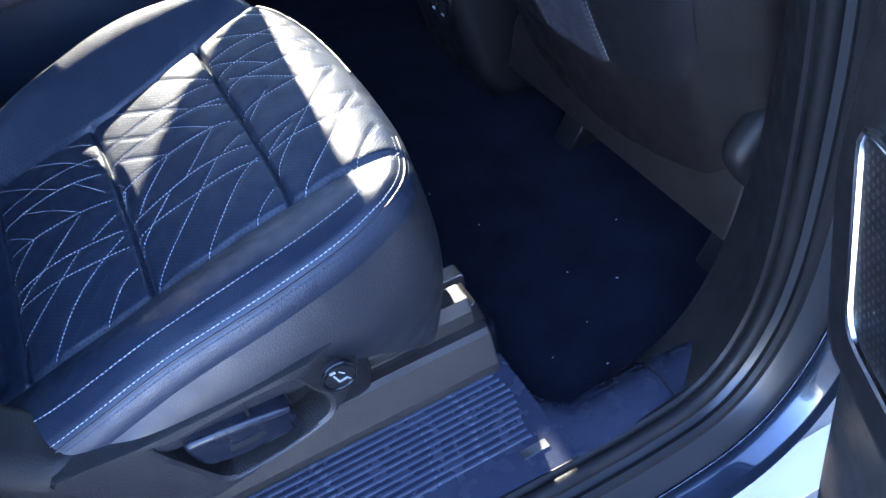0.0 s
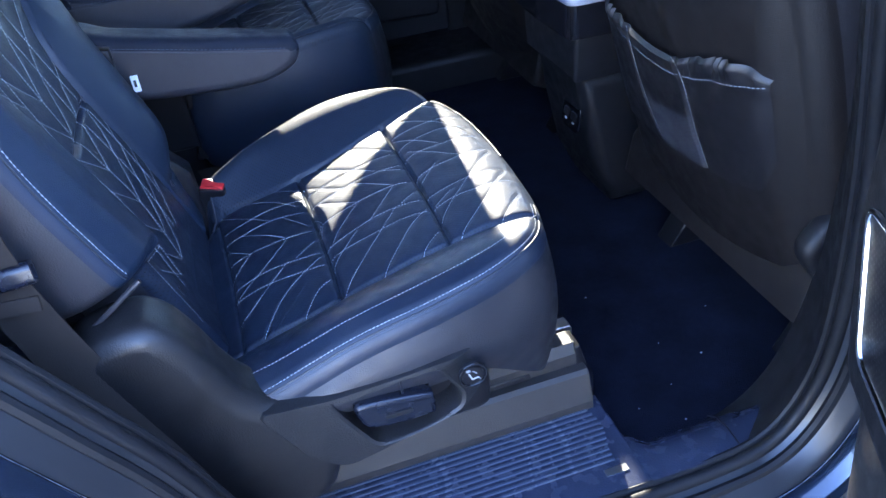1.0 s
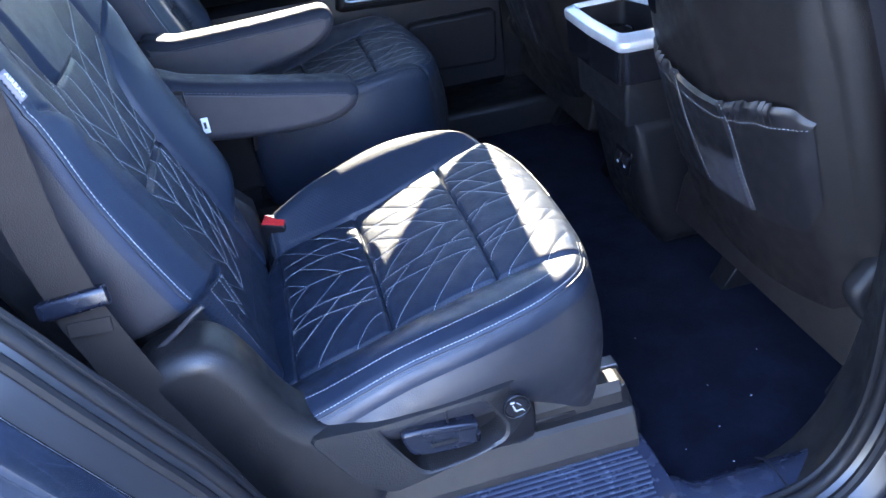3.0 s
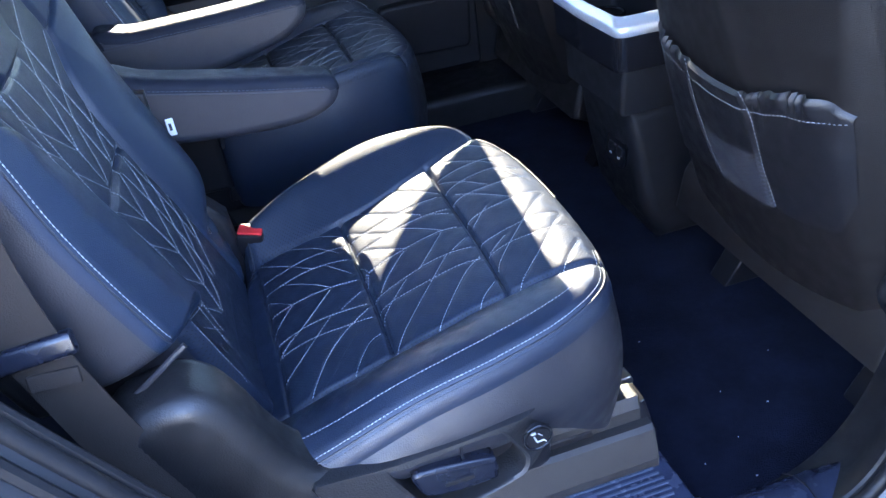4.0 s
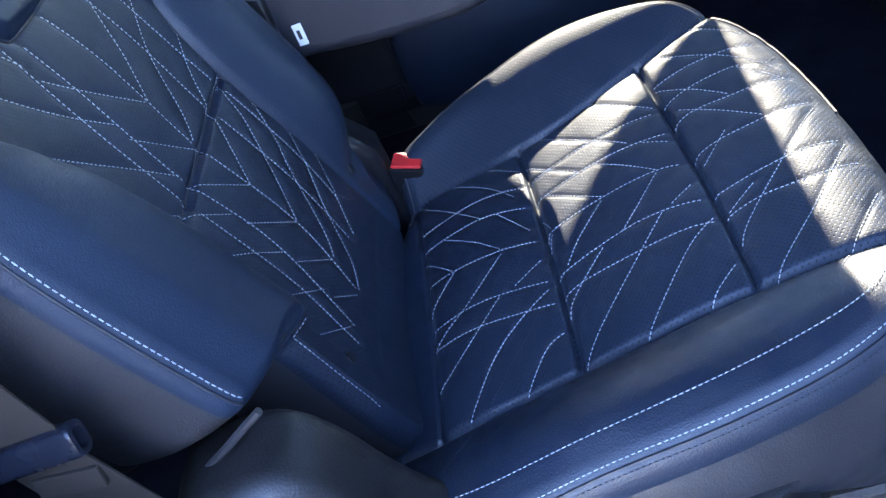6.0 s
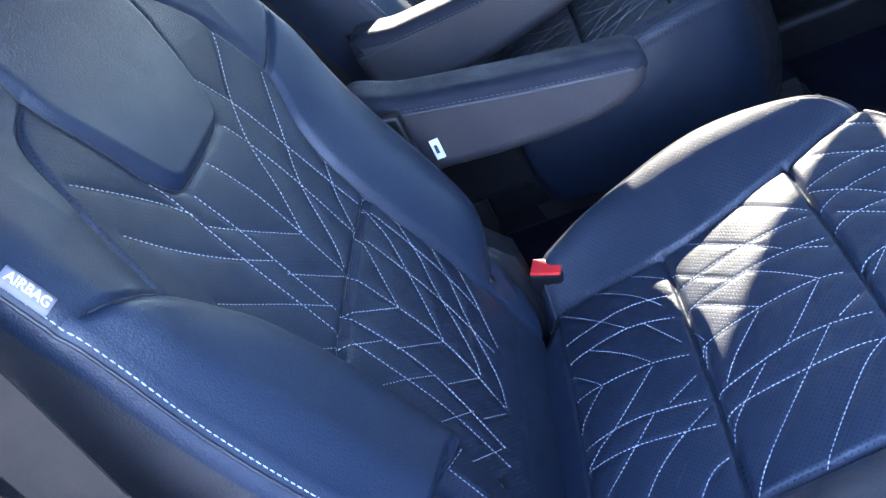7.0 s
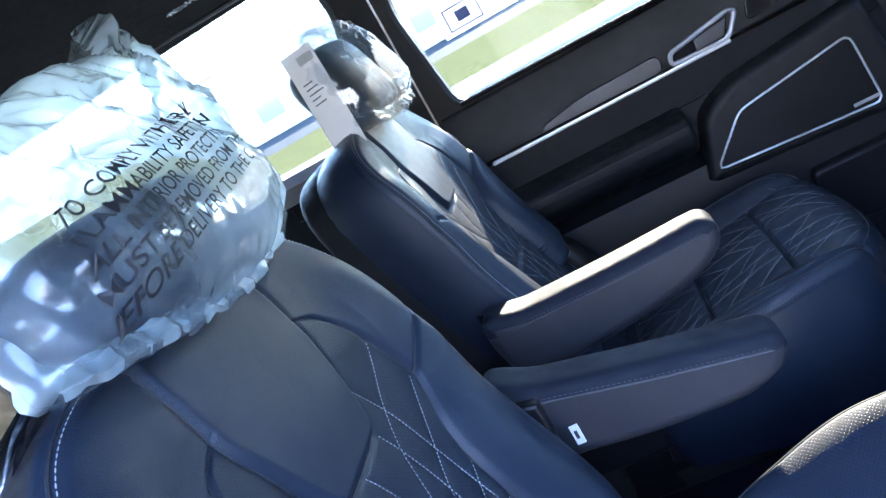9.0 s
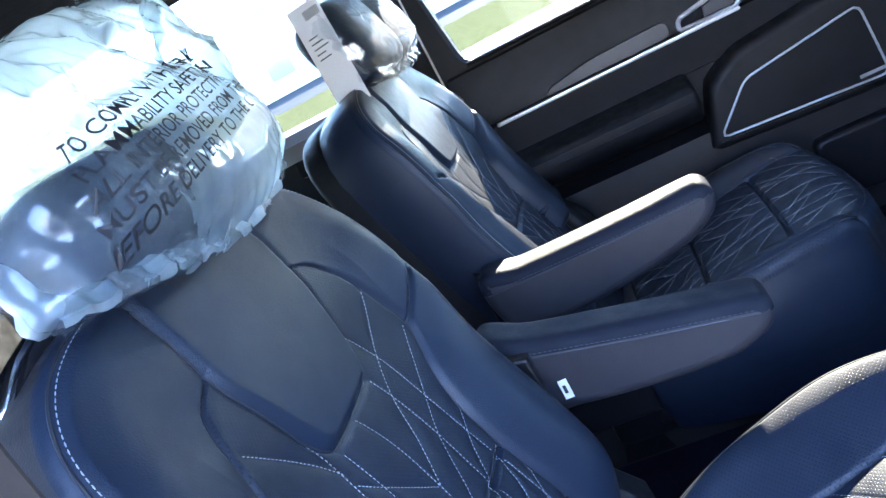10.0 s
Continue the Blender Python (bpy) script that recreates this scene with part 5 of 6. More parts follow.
part("anchor", prism([tuple(p) for p in soften([(-0.215, 0.225), (-0.212, 0.268), (-0.188, 0.268), (-0.185, 0.225)], 24, True, 0.01)], 1, -0.338, -0.332, 0.001), STEEL, seat_belt, "small metal belt anchor")


def sleeve(deep, high, x, wall=0.0):
    """A flattened ring across x, for the folded guide."""
    ring = soften([(-deep, -high), (-deep, high), (deep, high), (deep, -high)], 40, True, min(deep, high) * 0.9)
    return np.vstack([np.c_[np.full(40, x), ring[:, 0], ring[:, 1]], [[x, *ring[0]]]])


bm = sweep([sleeve(0.009, 0.0125, -0.038), sleeve(0.0095, 0.013, -0.034), sleeve(0.0095, 0.013, 0.034), sleeve(0.009, 0.0125, 0.037), sleeve(0.0055, 0.009, 0.0375), sleeve(0.0055, 0.009, -0.0375), sleeve(0.009, 0.0125, -0.038)])
bm.transform(Matrix.Translation((-0.300, -0.300, 0.541)) @ Matrix.Diagonal((0.86, 0.85, 0.8, 1)) @ Matrix.Rotation(radians(-4), 4, "Y") @ Matrix.Rotation(radians(-18), 4, "X"))
part("belt_guide", bm, LEVER, seat_belt, "glossy black plastic sleeve")
bm = new_box((-0.0205, -0.003, -0.008), (0.0205, 0.003, 0.008), 0.0015)
bm.transform(Matrix.Translation((-0.294, -0.302, 0.512)) @ Matrix.Rotation(radians(4), 4, "Y") @ Matrix.Rotation(radians(-10), 4, "X"))
part("keeper", bm, WEB, seat_belt, "sewn fold of dark webbing")

buckle = thing("belt_buckle", "black seat belt buckle with a red release button", "belt buckle", "buckles")
part("housing", new_box((-0.021, -0.0145, -0.05), (0.021, 0.0145, 0.0), 0.005), BLACK, buckle)
part("release_button", new_box((-0.0185, -0.012, -0.002), (0.0185, 0.012, 0.0035), 0.0025), RED, buckle)
part("stalk", new_box((-0.012, -0.006, -0.16), (0.012, 0.006, -0.045), 0.003), BLACK, buckle)
face = Vector((0.12, -0.12, 0.98)).normalized()
wide = (Vector((0.92, -0.30, 0.0)) - face * face.dot(Vector((0.92, -0.30, 0.0)))).normalized()
axes = Matrix((wide, face.cross(wide), face)).transposed().to_4x4()
buckle.matrix_basis = Matrix.Translation((-0.121, 0.200, 0.323)) @ axes
copy_thing(buckle, MIRROR @ buckle.matrix_basis)

tag = thing("care_tag", "small white sewn-in fabric tag with print", "tag")
part("ribbon", new_box((-0.196, 0.2785, 0.464), (-0.185, 0.2805, 0.490), 0.0004), WHITE, tag)
part("print", new_box((-0.193, 0.2777, 0.472), (-0.189, 0.2790, 0.483), 0.0003), PIPING, tag)


def side_label(name, y, h, place, long=0.031):
    """Woven label sewn beside the edge seam of a backrest, with its word."""
    t = thing(name, "small grey woven label lettered AIRBAG at the backrest edge", "label", "side labels")
    v, f = words("AIRBAG", 0.0085, bold=0.0002)
    v[:, 0] *= long * 0.86 / np.ptp(v[:, 0])
    v[:, 0] -= (v[:, 0].max() + v[:, 0].min()) / 2
    v[:, 1] -= (v[:, 1].max() + v[:, 1].min()) / 2
    def lay(q, lift):
        yy, hh = y + q[:, 1] - 0.06 * q[:, 0], h - q[:, 0] + 0 * q[:, 1]
        return place(np.c_[yy, hh, back_top(yy, hh) + lift])
    g = [(u, w) for u in np.linspace(-long / 2, long / 2, 9) for w in np.linspace(-0.0050, 0.0050, 5)]
    g = np.array(g)
    fs = [(i * 5 + j, i * 5 + j + 1, i * 5 + j + 6, i * 5 + j + 5) for i in range(8) for j in range(4)]
    top, low = lay(g, 0.0022), lay(g, -0.001)
    edge = [i * 5 for i in range(9)] + [40 + j for j in range(1, 5)] + [i * 5 + 4 for i in range(7, -1, -1)] + [3, 2, 1]
    fs += [(p, q, q + 45, p + 45) for p, q in zip(edge, edge[1:] + edge[:1])]
    raw("strip", np.vstack([top, low]), fs, LABEL, t)
    raw("lettering", lay(v, 0.0028), f, WHITE, t, smooth=False)


side_label("airbag_label", -0.247, 0.438, lean, 0.029)
side_label("airbag_label", -0.236, 0.441, lambda v: lean(v) * np.array([1, -1, 1]) + np.array([0, SPACING, 0]))

# release handle on the shoulder of the near backrest
release = thing("backrest_release", "black plastic seat release with a chrome handle on the backrest shoulder", "seat release")
def shoulder(poly, c0, c1, bevel):
    bm = prism(poly, 2, c0, c1, bevel)
    for vert in bm.verts:
        vert.co = Vector(lean(np.array(vert.co[:])))
    return bm
def on_shoulder(poly, h0, h1, bevel):
    """A small form on the shoulder: poly in (across, deep), from h0 to h1 up the back, tipped with the shoulder's slope."""
    bm = prism(poly, 2, h0, h1, bevel)
    for vert in bm.verts:
        y, c, h = vert.co
        vert.co = Vector(lean(np.array([y, h + 0.26 * (y + 0.135) - 1.6 * max(0.0, -0.15 - y) ** 1.5, c])))
    return bm
part("bezel", on_shoulder([tuple(p) for p in spline([(-0.215, -0.052), (-0.19, -0.034), (-0.13, -0.026), (-0.085, -0.034), (-0.07, -0.050), (-0.09, -0.064), (-0.14, -0.072), (-0.19, -0.068)], 50, True)], 0.575, 0.602, 0.005), GLOSS, release)
part("handle", on_shoulder([tuple(p) for p in spline([(-0.185, -0.052), (-0.16, -0.040), (-0.12, -0.038), (-0.10, -0.050), (-0.12, -0.058), (-0.16, -0.060)], 30, True)], 0.597, 0.6065, 0.004), CHROME, release)

# headrests in their delivery bags
def head_bump(y, h, ry, rh, mid, power=2.6):
    r = np.clip(1 - np.abs((y - mid[0]) / ry) ** power - np.abs((h - mid[1]) / rh) ** power, 0, 1)
    return r ** (1 / power)


def headrest(name, label, mirror=False):
    t = thing(name, label, "headrest", "headrests")
    place = (lambda v: lean(v)) if not mirror else (lambda v: lean(v) * np.array([1, -1, 1]) + np.array([0, SPACING, 0]))
    vs, fs = [], []
    n, k = 40, 30
    for i, a in enumerate(np.linspace(-math.pi / 2, math.pi / 2, k)):
        for b_ in np.linspace(0, 2 * math.pi, n, endpoint=False):
            ca, sa, cb, sb = math.cos(a), math.sin(a), math.cos(b_), math.sin(b_)
            sg = lambda q, e: math.copysign(abs(q) ** e, q)
            vs.append((BACK_MID + (0.128 if mirror else 0.148) * sg(ca, 0.45) * sg(cb, 0.5), (0.648 if mirror else 0.625) + (0.078 if mirror else 0.05) * sg(sa, 0.5), (0.012 if mirror else 0.0) + (0.05 if mirror else 0.042) * sg(ca, 0.45) * sg(sb, 0.5)))
    for i in range(k - 1):
        for j in range(n):
            fs.append((i * n + j, i * n + (j + 1) % n, (i + 1) * n + (j + 1) % n, (i + 1) * n + j))
    raw("pad", place(np.array(vs)), fs, LEATHER, t)
    for y in (-0.06, 0.076):
        part("post", tube(place(np.array([(y, 0.55, -0.03), (y, 0.6, -0.025), (y, 0.66, -0.01)])), 0.006, 10), CHROME, t)
    return t, place


BAG_MID = np.array([0.0, 0.645])
NEAR_BAG = [(-0.205, 0.586), (-0.212, 0.603), (-0.195, 0.66), (-0.128, 0.741), (-0.061, 0.760), (0.032, 0.780), (0.10, 0.785), (0.168, 0.780), (0.188, 0.79), (0.199, 0.832), (0.207, 0.79), (0.222, 0.755), (0.235, 0.728), (0.205, 0.665), (0.175, 0.60), (0.158, 0.572), (0.085, 0.553), (0.01, 0.551), (-0.06, 0.558), (-0.135, 0.570)]
FAR_BAG = [(-0.14, 0.575), (-0.15, 0.64), (-0.135, 0.715), (-0.08, 0.752), (0.02, 0.758), (0.10, 0.745), (0.145, 0.70), (0.152, 0.63), (0.14, 0.575), (0.06, 0.555), (-0.07, 0.555)]


def bag_radius(y, h, outline):
    """How far out a point lies, from the middle of the bag (0) to its outline (1)."""
    o = spline(outline, 600, True) - BAG_MID
    turn = np.arctan2(o[:, 1], o[:, 0])
    k = np.argsort(turn)
    d = np.stack([y - BAG_MID[0], h - BAG_MID[1]], -1)
    edge = np.interp(np.arctan2(d[..., 1], d[..., 0]), turn[k], np.hypot(*o[k].T), period=2 * math.pi)
    return np.hypot(d[..., 0], d[..., 1]) / edge


def crease(a, b_, seed, scale):
    """Ridged folds, sharp at their crests."""
    return abs(noise.noise((a * scale + seed, b_ * scale * 1.3, seed * 0.7)))


def bag_front(y, h, outline, seed=0.0):
    y, h = np.asarray(y, float), np.asarray(h, float)
    r = np.clip(bag_radius(y, h, outline), 0, 1)
    c = 0.045 + (0.063 if seed == 0 else 0.055) * (1 - r ** 4) ** 0.5
    fold = np.array([(0.7 if seed == 0 else 1.2) * crease(a, b_ + 0.5 * a, seed, 9) + (0.75 if seed == 0 else 0.4) * crease(a - 0.4 * b_, b_, seed + 2, 19) + (0.4 if seed == 0 else 0.3) * crease(b_, a, seed + 4, 45) for a, b_ in zip(y.ravel(), h.ravel())]).reshape(y.shape)
    calm = step(0.6, 1.25, np.hypot((y + 0.01) / 0.15, (h - 0.618) / 0.06))
    return c - fold * (0.026 if seed == 0 else 0.045) * (0.05 + 0.95 * calm)


def build_bag(name, label, place, mat, rear, outline, seed):
    t = thing(name, label, "plastic bag", "delivery bags")
    n, k = 240, 80
    o = even(spline(outline, 600, True), n, True)
    o = BAG_MID + (o - BAG_MID) * (1 + 0.03 * np.array([[noise.noise((i * 0.21, seed, 5))] for i in range(n)]))
    for s in (1, -1):
        vs, fs = [], []
        for r in np.linspace(0.01, 1, k):
            p = BAG_MID + (o - BAG_MID) * r
            y, h = p[:, 0], p[:, 1]
            if s > 0:
                c = bag_front(y, h, outline, seed)
            else:
                c = 0.045 - 0.085 * (1 - r * r) ** 0.8 - 0.03 * (1 - r ** 4) * np.array([crease(a, b_, 9 + seed, 14) for a, b_ in zip(y, h)])
            vs += list(np.c_[y, h, c])
        for i in range(k - 1):
            for j in range(n):
                q = i * n
                fs.append((q + j, q + (j + 1) % n, q + n + (j + 1) % n, q + n + j))
        raw("film" if s > 0 else "rear_film", place(np.array(vs)), fs, mat if s > 0 else rear, t)
    # gathered hem and a torn peak
    hem = []
    for q in np.linspace(-1, 1, 120):
        hem.append((-0.02 + 0.185 * q, 0.558 + 0.005 * noise.noise((q * 6, seed, 1)) + 0.018 * q * q + 0.016 * step(0.1, -0.9, q), 0.062 - 0.012 * q * q + 0.012 * noise.noise((q * 9, 4, seed))))
    hem = np.array(hem)
    rows = [place(hem + np.array([0, d, c])) for d, c in ((0.010, -0.004), (0.005, 0.001), (0.0, 0.001), (-0.006, 0.003), (-0.010, 0.0))]
    rows = [r + 0.0014 * np.array([[noise.noise((k_ * 0.2, i * 0.9, seed)), noise.noise((k_ * 0.27, i * 0.9, 8)), 1.5 * noise.noise((k_ * 0.3, i * 0.7, 3))] for k_ in range(120)]) for i, r in enumerate(rows)]
    part("hem", sweep(rows), FILM_HEM if not seed else mat, t, "gathered whitish hem")
    return t


head_near, place_near = headrest("headrest", "navy leather headrest inside a printed plastic bag")
head_far, place_far = headrest("headrest", "dark leather headrest inside a clear plastic bag", True)
bag_near = build_bag("delivery_bag", "milky crumpled plastic bag printed with a black notice", place_near, FILM, FILM_CLEAR, NEAR_BAG, 0.0)
for row, (line, span) in enumerate((("TO COMPLY WITH FEDERAL", 0.243), ("FLAMMABILITY SAFETY STAN", 0.266), ("ALL INTERIOR PROTECTIVE C", 0.252), ("MUST BE REMOVED FROM THE", 0.257), ("BEFORE DELIVERY TO THE C", 0.247))):
    v, f = words(line, 0.0155, bold=0.0001)
    v[:, 0] *= span / np.ptp(v[:, 0])
    y = -0.169 + 0.005 * (4 - row) + v[:, 0]
    h = 0.583 + 0.0160 * (4 - row) + v[:, 1] + 0.135 * v[:, 0]
    c = bag_front(y, h, NEAR_BAG) + 0.004
    at = place_near(np.c_[y, h, c])
    for own, faces_of in letters(len(v), f):
        raw("printed_letter", at[own], faces_of, INK, bag_near, smooth=False)
bag_far = build_bag("delivery_bag", "clear crumpled plastic bag with a white paper label inside", place_far, FILM_CLEAR, FILM_CLEAR, FAR_BAG, 7.0)
def on_paper(u, v, lift=0.0):
    """The label inside the far bag, on its inboard side."""
    return Vector(place_far(np.array([0.147 - 0.010 * u + lift, 0.575 + 0.165 * v - 0.012 * u, -0.045 + 0.05 * u + 0.055 * v])))


paper = part("paper_label", sheet(on_paper, np.linspace(0, 1, 8), np.linspace(0, 1, 12)), WHITE, bag_far, "white paper label")
for k in range(14):
    u = 0.42 + 0.036 * k
    part("barcode_bar", sheet(lambda a, v: on_paper(a, v, 0.0015), (u, u + 0.012 * (1 + k % 2)), (0.86, 0.94)), INK, paper, smooth=False)
for k in range(5):
    part("print_bar", sheet(lambda a, v: on_paper(a, v, 0.0015), (0.2, 0.5 + 0.1 * (k % 3)), (0.70 - 0.05 * k, 0.712 - 0.05 * k)), NET, paper, smooth=False)

# ---- front seats, seen from behind ----
def build_front_seat():
    t = thing("front_seat", "front car seat with a dark leather back and map pocket", "car seat", "front seats")
    base, up, out = np.array([0.640, -0.035, 0.15]), np.array([-0.225, 0.0, 0.974]), np.array([-0.974, 0.0, -0.225])
    place = lambda v: base + np.asarray(v)[..., 0:1] * np.array([0, 1.0, 0]) + np.asarray(v)[..., 1:2] * up + np.asarray(v)[..., 2:3] * out
    half = [(0.0, -0.02), (0.19, -0.01), (0.238, 0.04), (0.252, 0.15), (0.256, 0.30), (0.248, 0.45), (0.225, 0.57), (0.17, 0.64), (0.09, 0.665)]
    outline = half + [(-y, h) for y, h in half[:0:-1]]

    def top(y, h):
        a = np.abs(y)
        c = 0.045 - 0.03 * (a / 0.25) ** 2 - 0.03 * ((h - 0.32) / 0.36) ** 2
        ridge = near_line(y, h, [(0.03, 0.60), (0.002, 0.48), (-0.045, 0.37)])
        c = c - 0.045 * step(0.185, 0.275, a) + 0.005 * np.exp(-(ridge / 0.022) ** 2) * step(0.34, 0.40, h)
        return c

    v, f, zone, o, nor = polar(outline, (0, 0.3), 90, top, 0.04, lambda y, h: -0.10 + 0 * y, 320, 0.02)

    def choose(m):
        return np.where(zone == 2, 3, 1)

    split(v, f, choose, {1: ("back_panel", SHELL, "brown-black grained back shell"), 3: ("seat_side", SIDE, "")}, place, t)
    # pocket with a gathered top
    top_h = curve([-0.206, -0.176, -0.10, -0.05, 0.0, 0.086, 0.19], [0.380, 0.394, 0.384, 0.366, 0.361, 0.367, 0.385])
    low_h = curve([-0.206, -0.19, -0.15, -0.068, 0.055, 0.19], [0.262, 0.221, 0.198, 0.186, 0.176, 0.160])

    def on_pocket(y, h):
        v = (h - low_h(y)) / (top_h(y) - low_h(y))
        c = float(top(np.array([y]), np.array([h]))[0]) + 0.004 + 0.010 * v * step(-0.206, -0.16, y) * step(0.195, 0.15, y)
        full = step(0.84, 0.97, v)
        c += (0.0028 * math.sin(330 * y + 2.5 * math.sin(90 * y)) * full * (step(-0.05, -0.062, y) * step(-0.198, -0.17, y) + step(0.09, 0.1, y) * step(0.19, 0.16, y)))
        c += 0.0016 * math.sin(120 * y + 8 * v) * step(-0.06, -0.08, y) * v
        for line, depth in ((div_out, 0.004), (div_in, 0.003)):
            c -= depth * math.exp(-(float(near_line(np.array([y]), np.array([h]), line)[0]) / 0.005) ** 2)
        return c

    div_out = [(-0.043, 0.37), (-0.058, 0.327), (-0.062, 0.255), (-0.069, 0.186)]
    div_in = [(0.083, 0.37), (0.081, 0.30), (0.072, 0.24), (0.056, 0.178)]

    def pocket(u, v):
        y = 0.19 - 0.396 * u
        h = float(low_h(y) + (top_h(y) - low_h(y)) * v)
        lip = 0.006 * max(0.0, v - 0.97) / 0.03
        return Vector(place(np.array([y, h, on_pocket(y, h) - lip])))

    pk = part("pocket", sheet(pocket, np.linspace(0, 1, 170), np.linspace(0, 1, 36)), POCKET, t, "leather map pocket with a gathered edge")

    def sew(line):
        q = even(spline(line, 40), 70)
        p = np.array([place(np.array([y, h, on_pocket(y, h) + 0.0012])) for y, h in q])
        return p, np.tile(out, (len(p), 1))

    raw("pocket_stitching", *dashes([sew(l) for l in ([(0.083, 0.346), (0.02, 0.340), (-0.05, 0.342), (-0.13, 0.362), (-0.205, 0.372)], div_out, div_in, [(0.185, 0.362), (0.13, 0.352), (0.085, 0.346)])], 0.0040, 0.0022, 0.0006, 0.0005), THREAD, pk, kind="stuff")
    field = [(0.078, 0.272), (0.05, 0.262), (0.0, 0.266), (-0.061, 0.278), (-0.069, 0.187), (0.056, 0.180)]
    mesh_v, mesh_f = [], []
    for s in (-1, 1):
        for k in np.arange(-0.2, 0.5, 0.0072):
            pts = [np.array([y, k + 0.17 + s * 0.55 * y]) for y in np.linspace(-0.07, 0.08, 40)]
            keep = pip(np.array([q[0] for q in pts]), np.array([q[1] for q in pts]), field) > 0
            for (a, ka), (b_, kb) in zip(zip(pts, keep), zip(pts[1:], keep[1:])):
                if ka and kb:
                    n0 = len(mesh_v)
                    pa, pb = place(np.array([*a, on_pocket(*a) + 0.0015])), place(np.array([*b_, on_pocket(*b_) + 0.0015]))
                    mesh_v += [pa - up * 0.0004, pb - up * 0.0004, pb + up * 0.0004, pa + up * 0.0004]
                    mesh_f.append((n0, n0 + 1, n0 + 2, n0 + 3))
    raw("pocket_net", mesh_v, mesh_f, NET, pk, "grey elastic net", smooth=False, kind="stuff")
    slot = prism([tuple(p) for p in soften([(-0.012, -0.026), (-0.012, 0.026), (0.012, 0.026), (0.012, -0.026)], 28, True, 0.011)], 2, 0.0, 0.004, 0.001)
    frame_at = Matrix((Vector((0, 1, 0)), Vector(up), Vector(out))).transposed().to_4x4()
    frame_at.translation = Vector(place(np.array([0.165, 0.455, float(top(np.array([0.165]), np.array([0.455]))[0]) - 0.001])))
    slot.transform(frame_at @ Matrix.Rotation(radians(12), 4, "Z"))
    part("bag_hook", slot, GLOSS, t, "small black hook slot")
    part("lower_cover", prism([(0.60, 0.15), (0.645, 0.13), (1.1, 0.13), (1.1, 0.28), (0.66, 0.28), (0.615, 0.22)], 1, -0.285, 0.215, 0.012), SHELL, t, "brown-black plastic cover under the seat back")
    bm = prism([tuple(p) for p in spline([(0.585, 0.27), (0.60, 0.315), (0.64, 0.335), (0.70, 0.31), (0.74, 0.22), (0.66, 0.19)], 40, True)], 1, -0.298, -0.262, 0.014, 4)
    part("hinge_cover", bm, PLASTIC, t)
    part("front_cushion", new_box((0.68, -0.28, 0.25), (1.2, 0.21, 0.40), 0.05, 4), LEATHER, t)
    for y in (-0.2, 0.155):
        part("seat_rail", prism([(0.66, 0.0), (0.69, 0.05), (0.72, 0.072), (0.76, 0.07), (1.15, 0.07), (1.15, 0.0)], 1, y - 0.026, y + 0.026, 0.005), BLACK, t)
        part("rail_leg", new_box((0.78, y - 0.02, 0.06), (1.08, y + 0.02, 0.15), 0.005), BLACK, t)
    bm = prism([tuple(p) for p in soften(([(-0.13, 0.70), (-0.12, 0.87), (0.12, 0.87), (0.13, 0.70)]), 50, True)], 2, -0.11, -0.02, 0.025, 4)
    for vert in bm.verts:
        vert.co = Vector(place(np.array(vert.co[:])))
    part("front_headrest", bm, LEATHER, t)
    for y in (-0.06, 0.06):
        part("headrest_post", tube(place(np.array([(y, 0.62, -0.06), (y, 0.68, -0.06), (y, 0.72, -0.06)])), 0.006, 8), CHROME, t)
    return t


front = build_front_seat()
front_far = copy_thing(front, MIRROR)

# ---- centre console ----
console = thing("centre_console", "black centre console with a chrome-rimmed cup holder and sockets", "console")
ring = soften(([(0.527, 0.283), (0.522, 0.42), (0.527, 0.557), (0.66, 0.562), (0.70, 0.42), (0.66, 0.278)]), 90, True)
mid_r = np.array([0.60, 0.42])


def rim_ring(k, z):
    r = np.array([(mid_r[0] + (x - mid_r[0]) * k, mid_r[1] + (y - mid_r[1]) * k, z) for x, y in ring])
    return np.vstack([r, r[:1]])


part("bin", prism([(0.310, 0.295), (0.300, 0.37), (0.302, 0.384), (0.538, 0.384), (0.540, 0.37), (0.53, 0.295)], 0, 0.545, 0.715, 0.01), PLASTIC, console)
part("armrest_box", prism([(0.300, 0.295), (0.29, 0.415), (0.294, 0.47), (0.31, 0.478), (0.53, 0.478), (0.546, 0.47), (0.55, 0.415), (0.54, 0.295)], 0, 0.70, 1.35, 0.012), PLASTIC, console)
part("gloss_band", sweep([rim_ring(0.90, 0.383), rim_ring(0.955, 0.386), rim_ring(0.965, 0.395), rim_ring(0.99, 0.452), rim_ring(0.97, 0.455)]), GLOSS, console, "glossy black band")
part("chrome_rim", sweep([rim_ring(*q) for q in ((0.985, 0.448), (1.01, 0.453), (1.02, 0.459), (1.01, 0.465), (0.99, 0.468), (0.88, 0.475), (0.83, 0.477), (0.81, 0.474), (0.79, 0.45))]), SILVER, console, "bright chrome rim")
part("cup_holder", sweep([rim_ring(*q) for q in ((0.795, 0.468), (0.775, 0.466), (0.75, 0.40), (0.70, 0.392), (0.02, 0.390))]), BLACK, console)
for x, y in ((0.585, 0.375), (0.60, 0.468)):
    part("cup_ring", tube([(x + 0.034 * math.cos(a), y + 0.034 * math.sin(a), 0.43) for a in np.linspace(0, 2 * math.pi, 32, endpoint=False)], 0.003, 6, True), GLOSS, console)
part("pedestal", prism([(0.56, 0.30), (0.575, 0.20), (0.60, 0.08), (0.64, 0.0), (1.35, 0.0), (1.35, 0.30)], 1, 0.315, 0.525, 0.03, 4), PLASTIC, console)
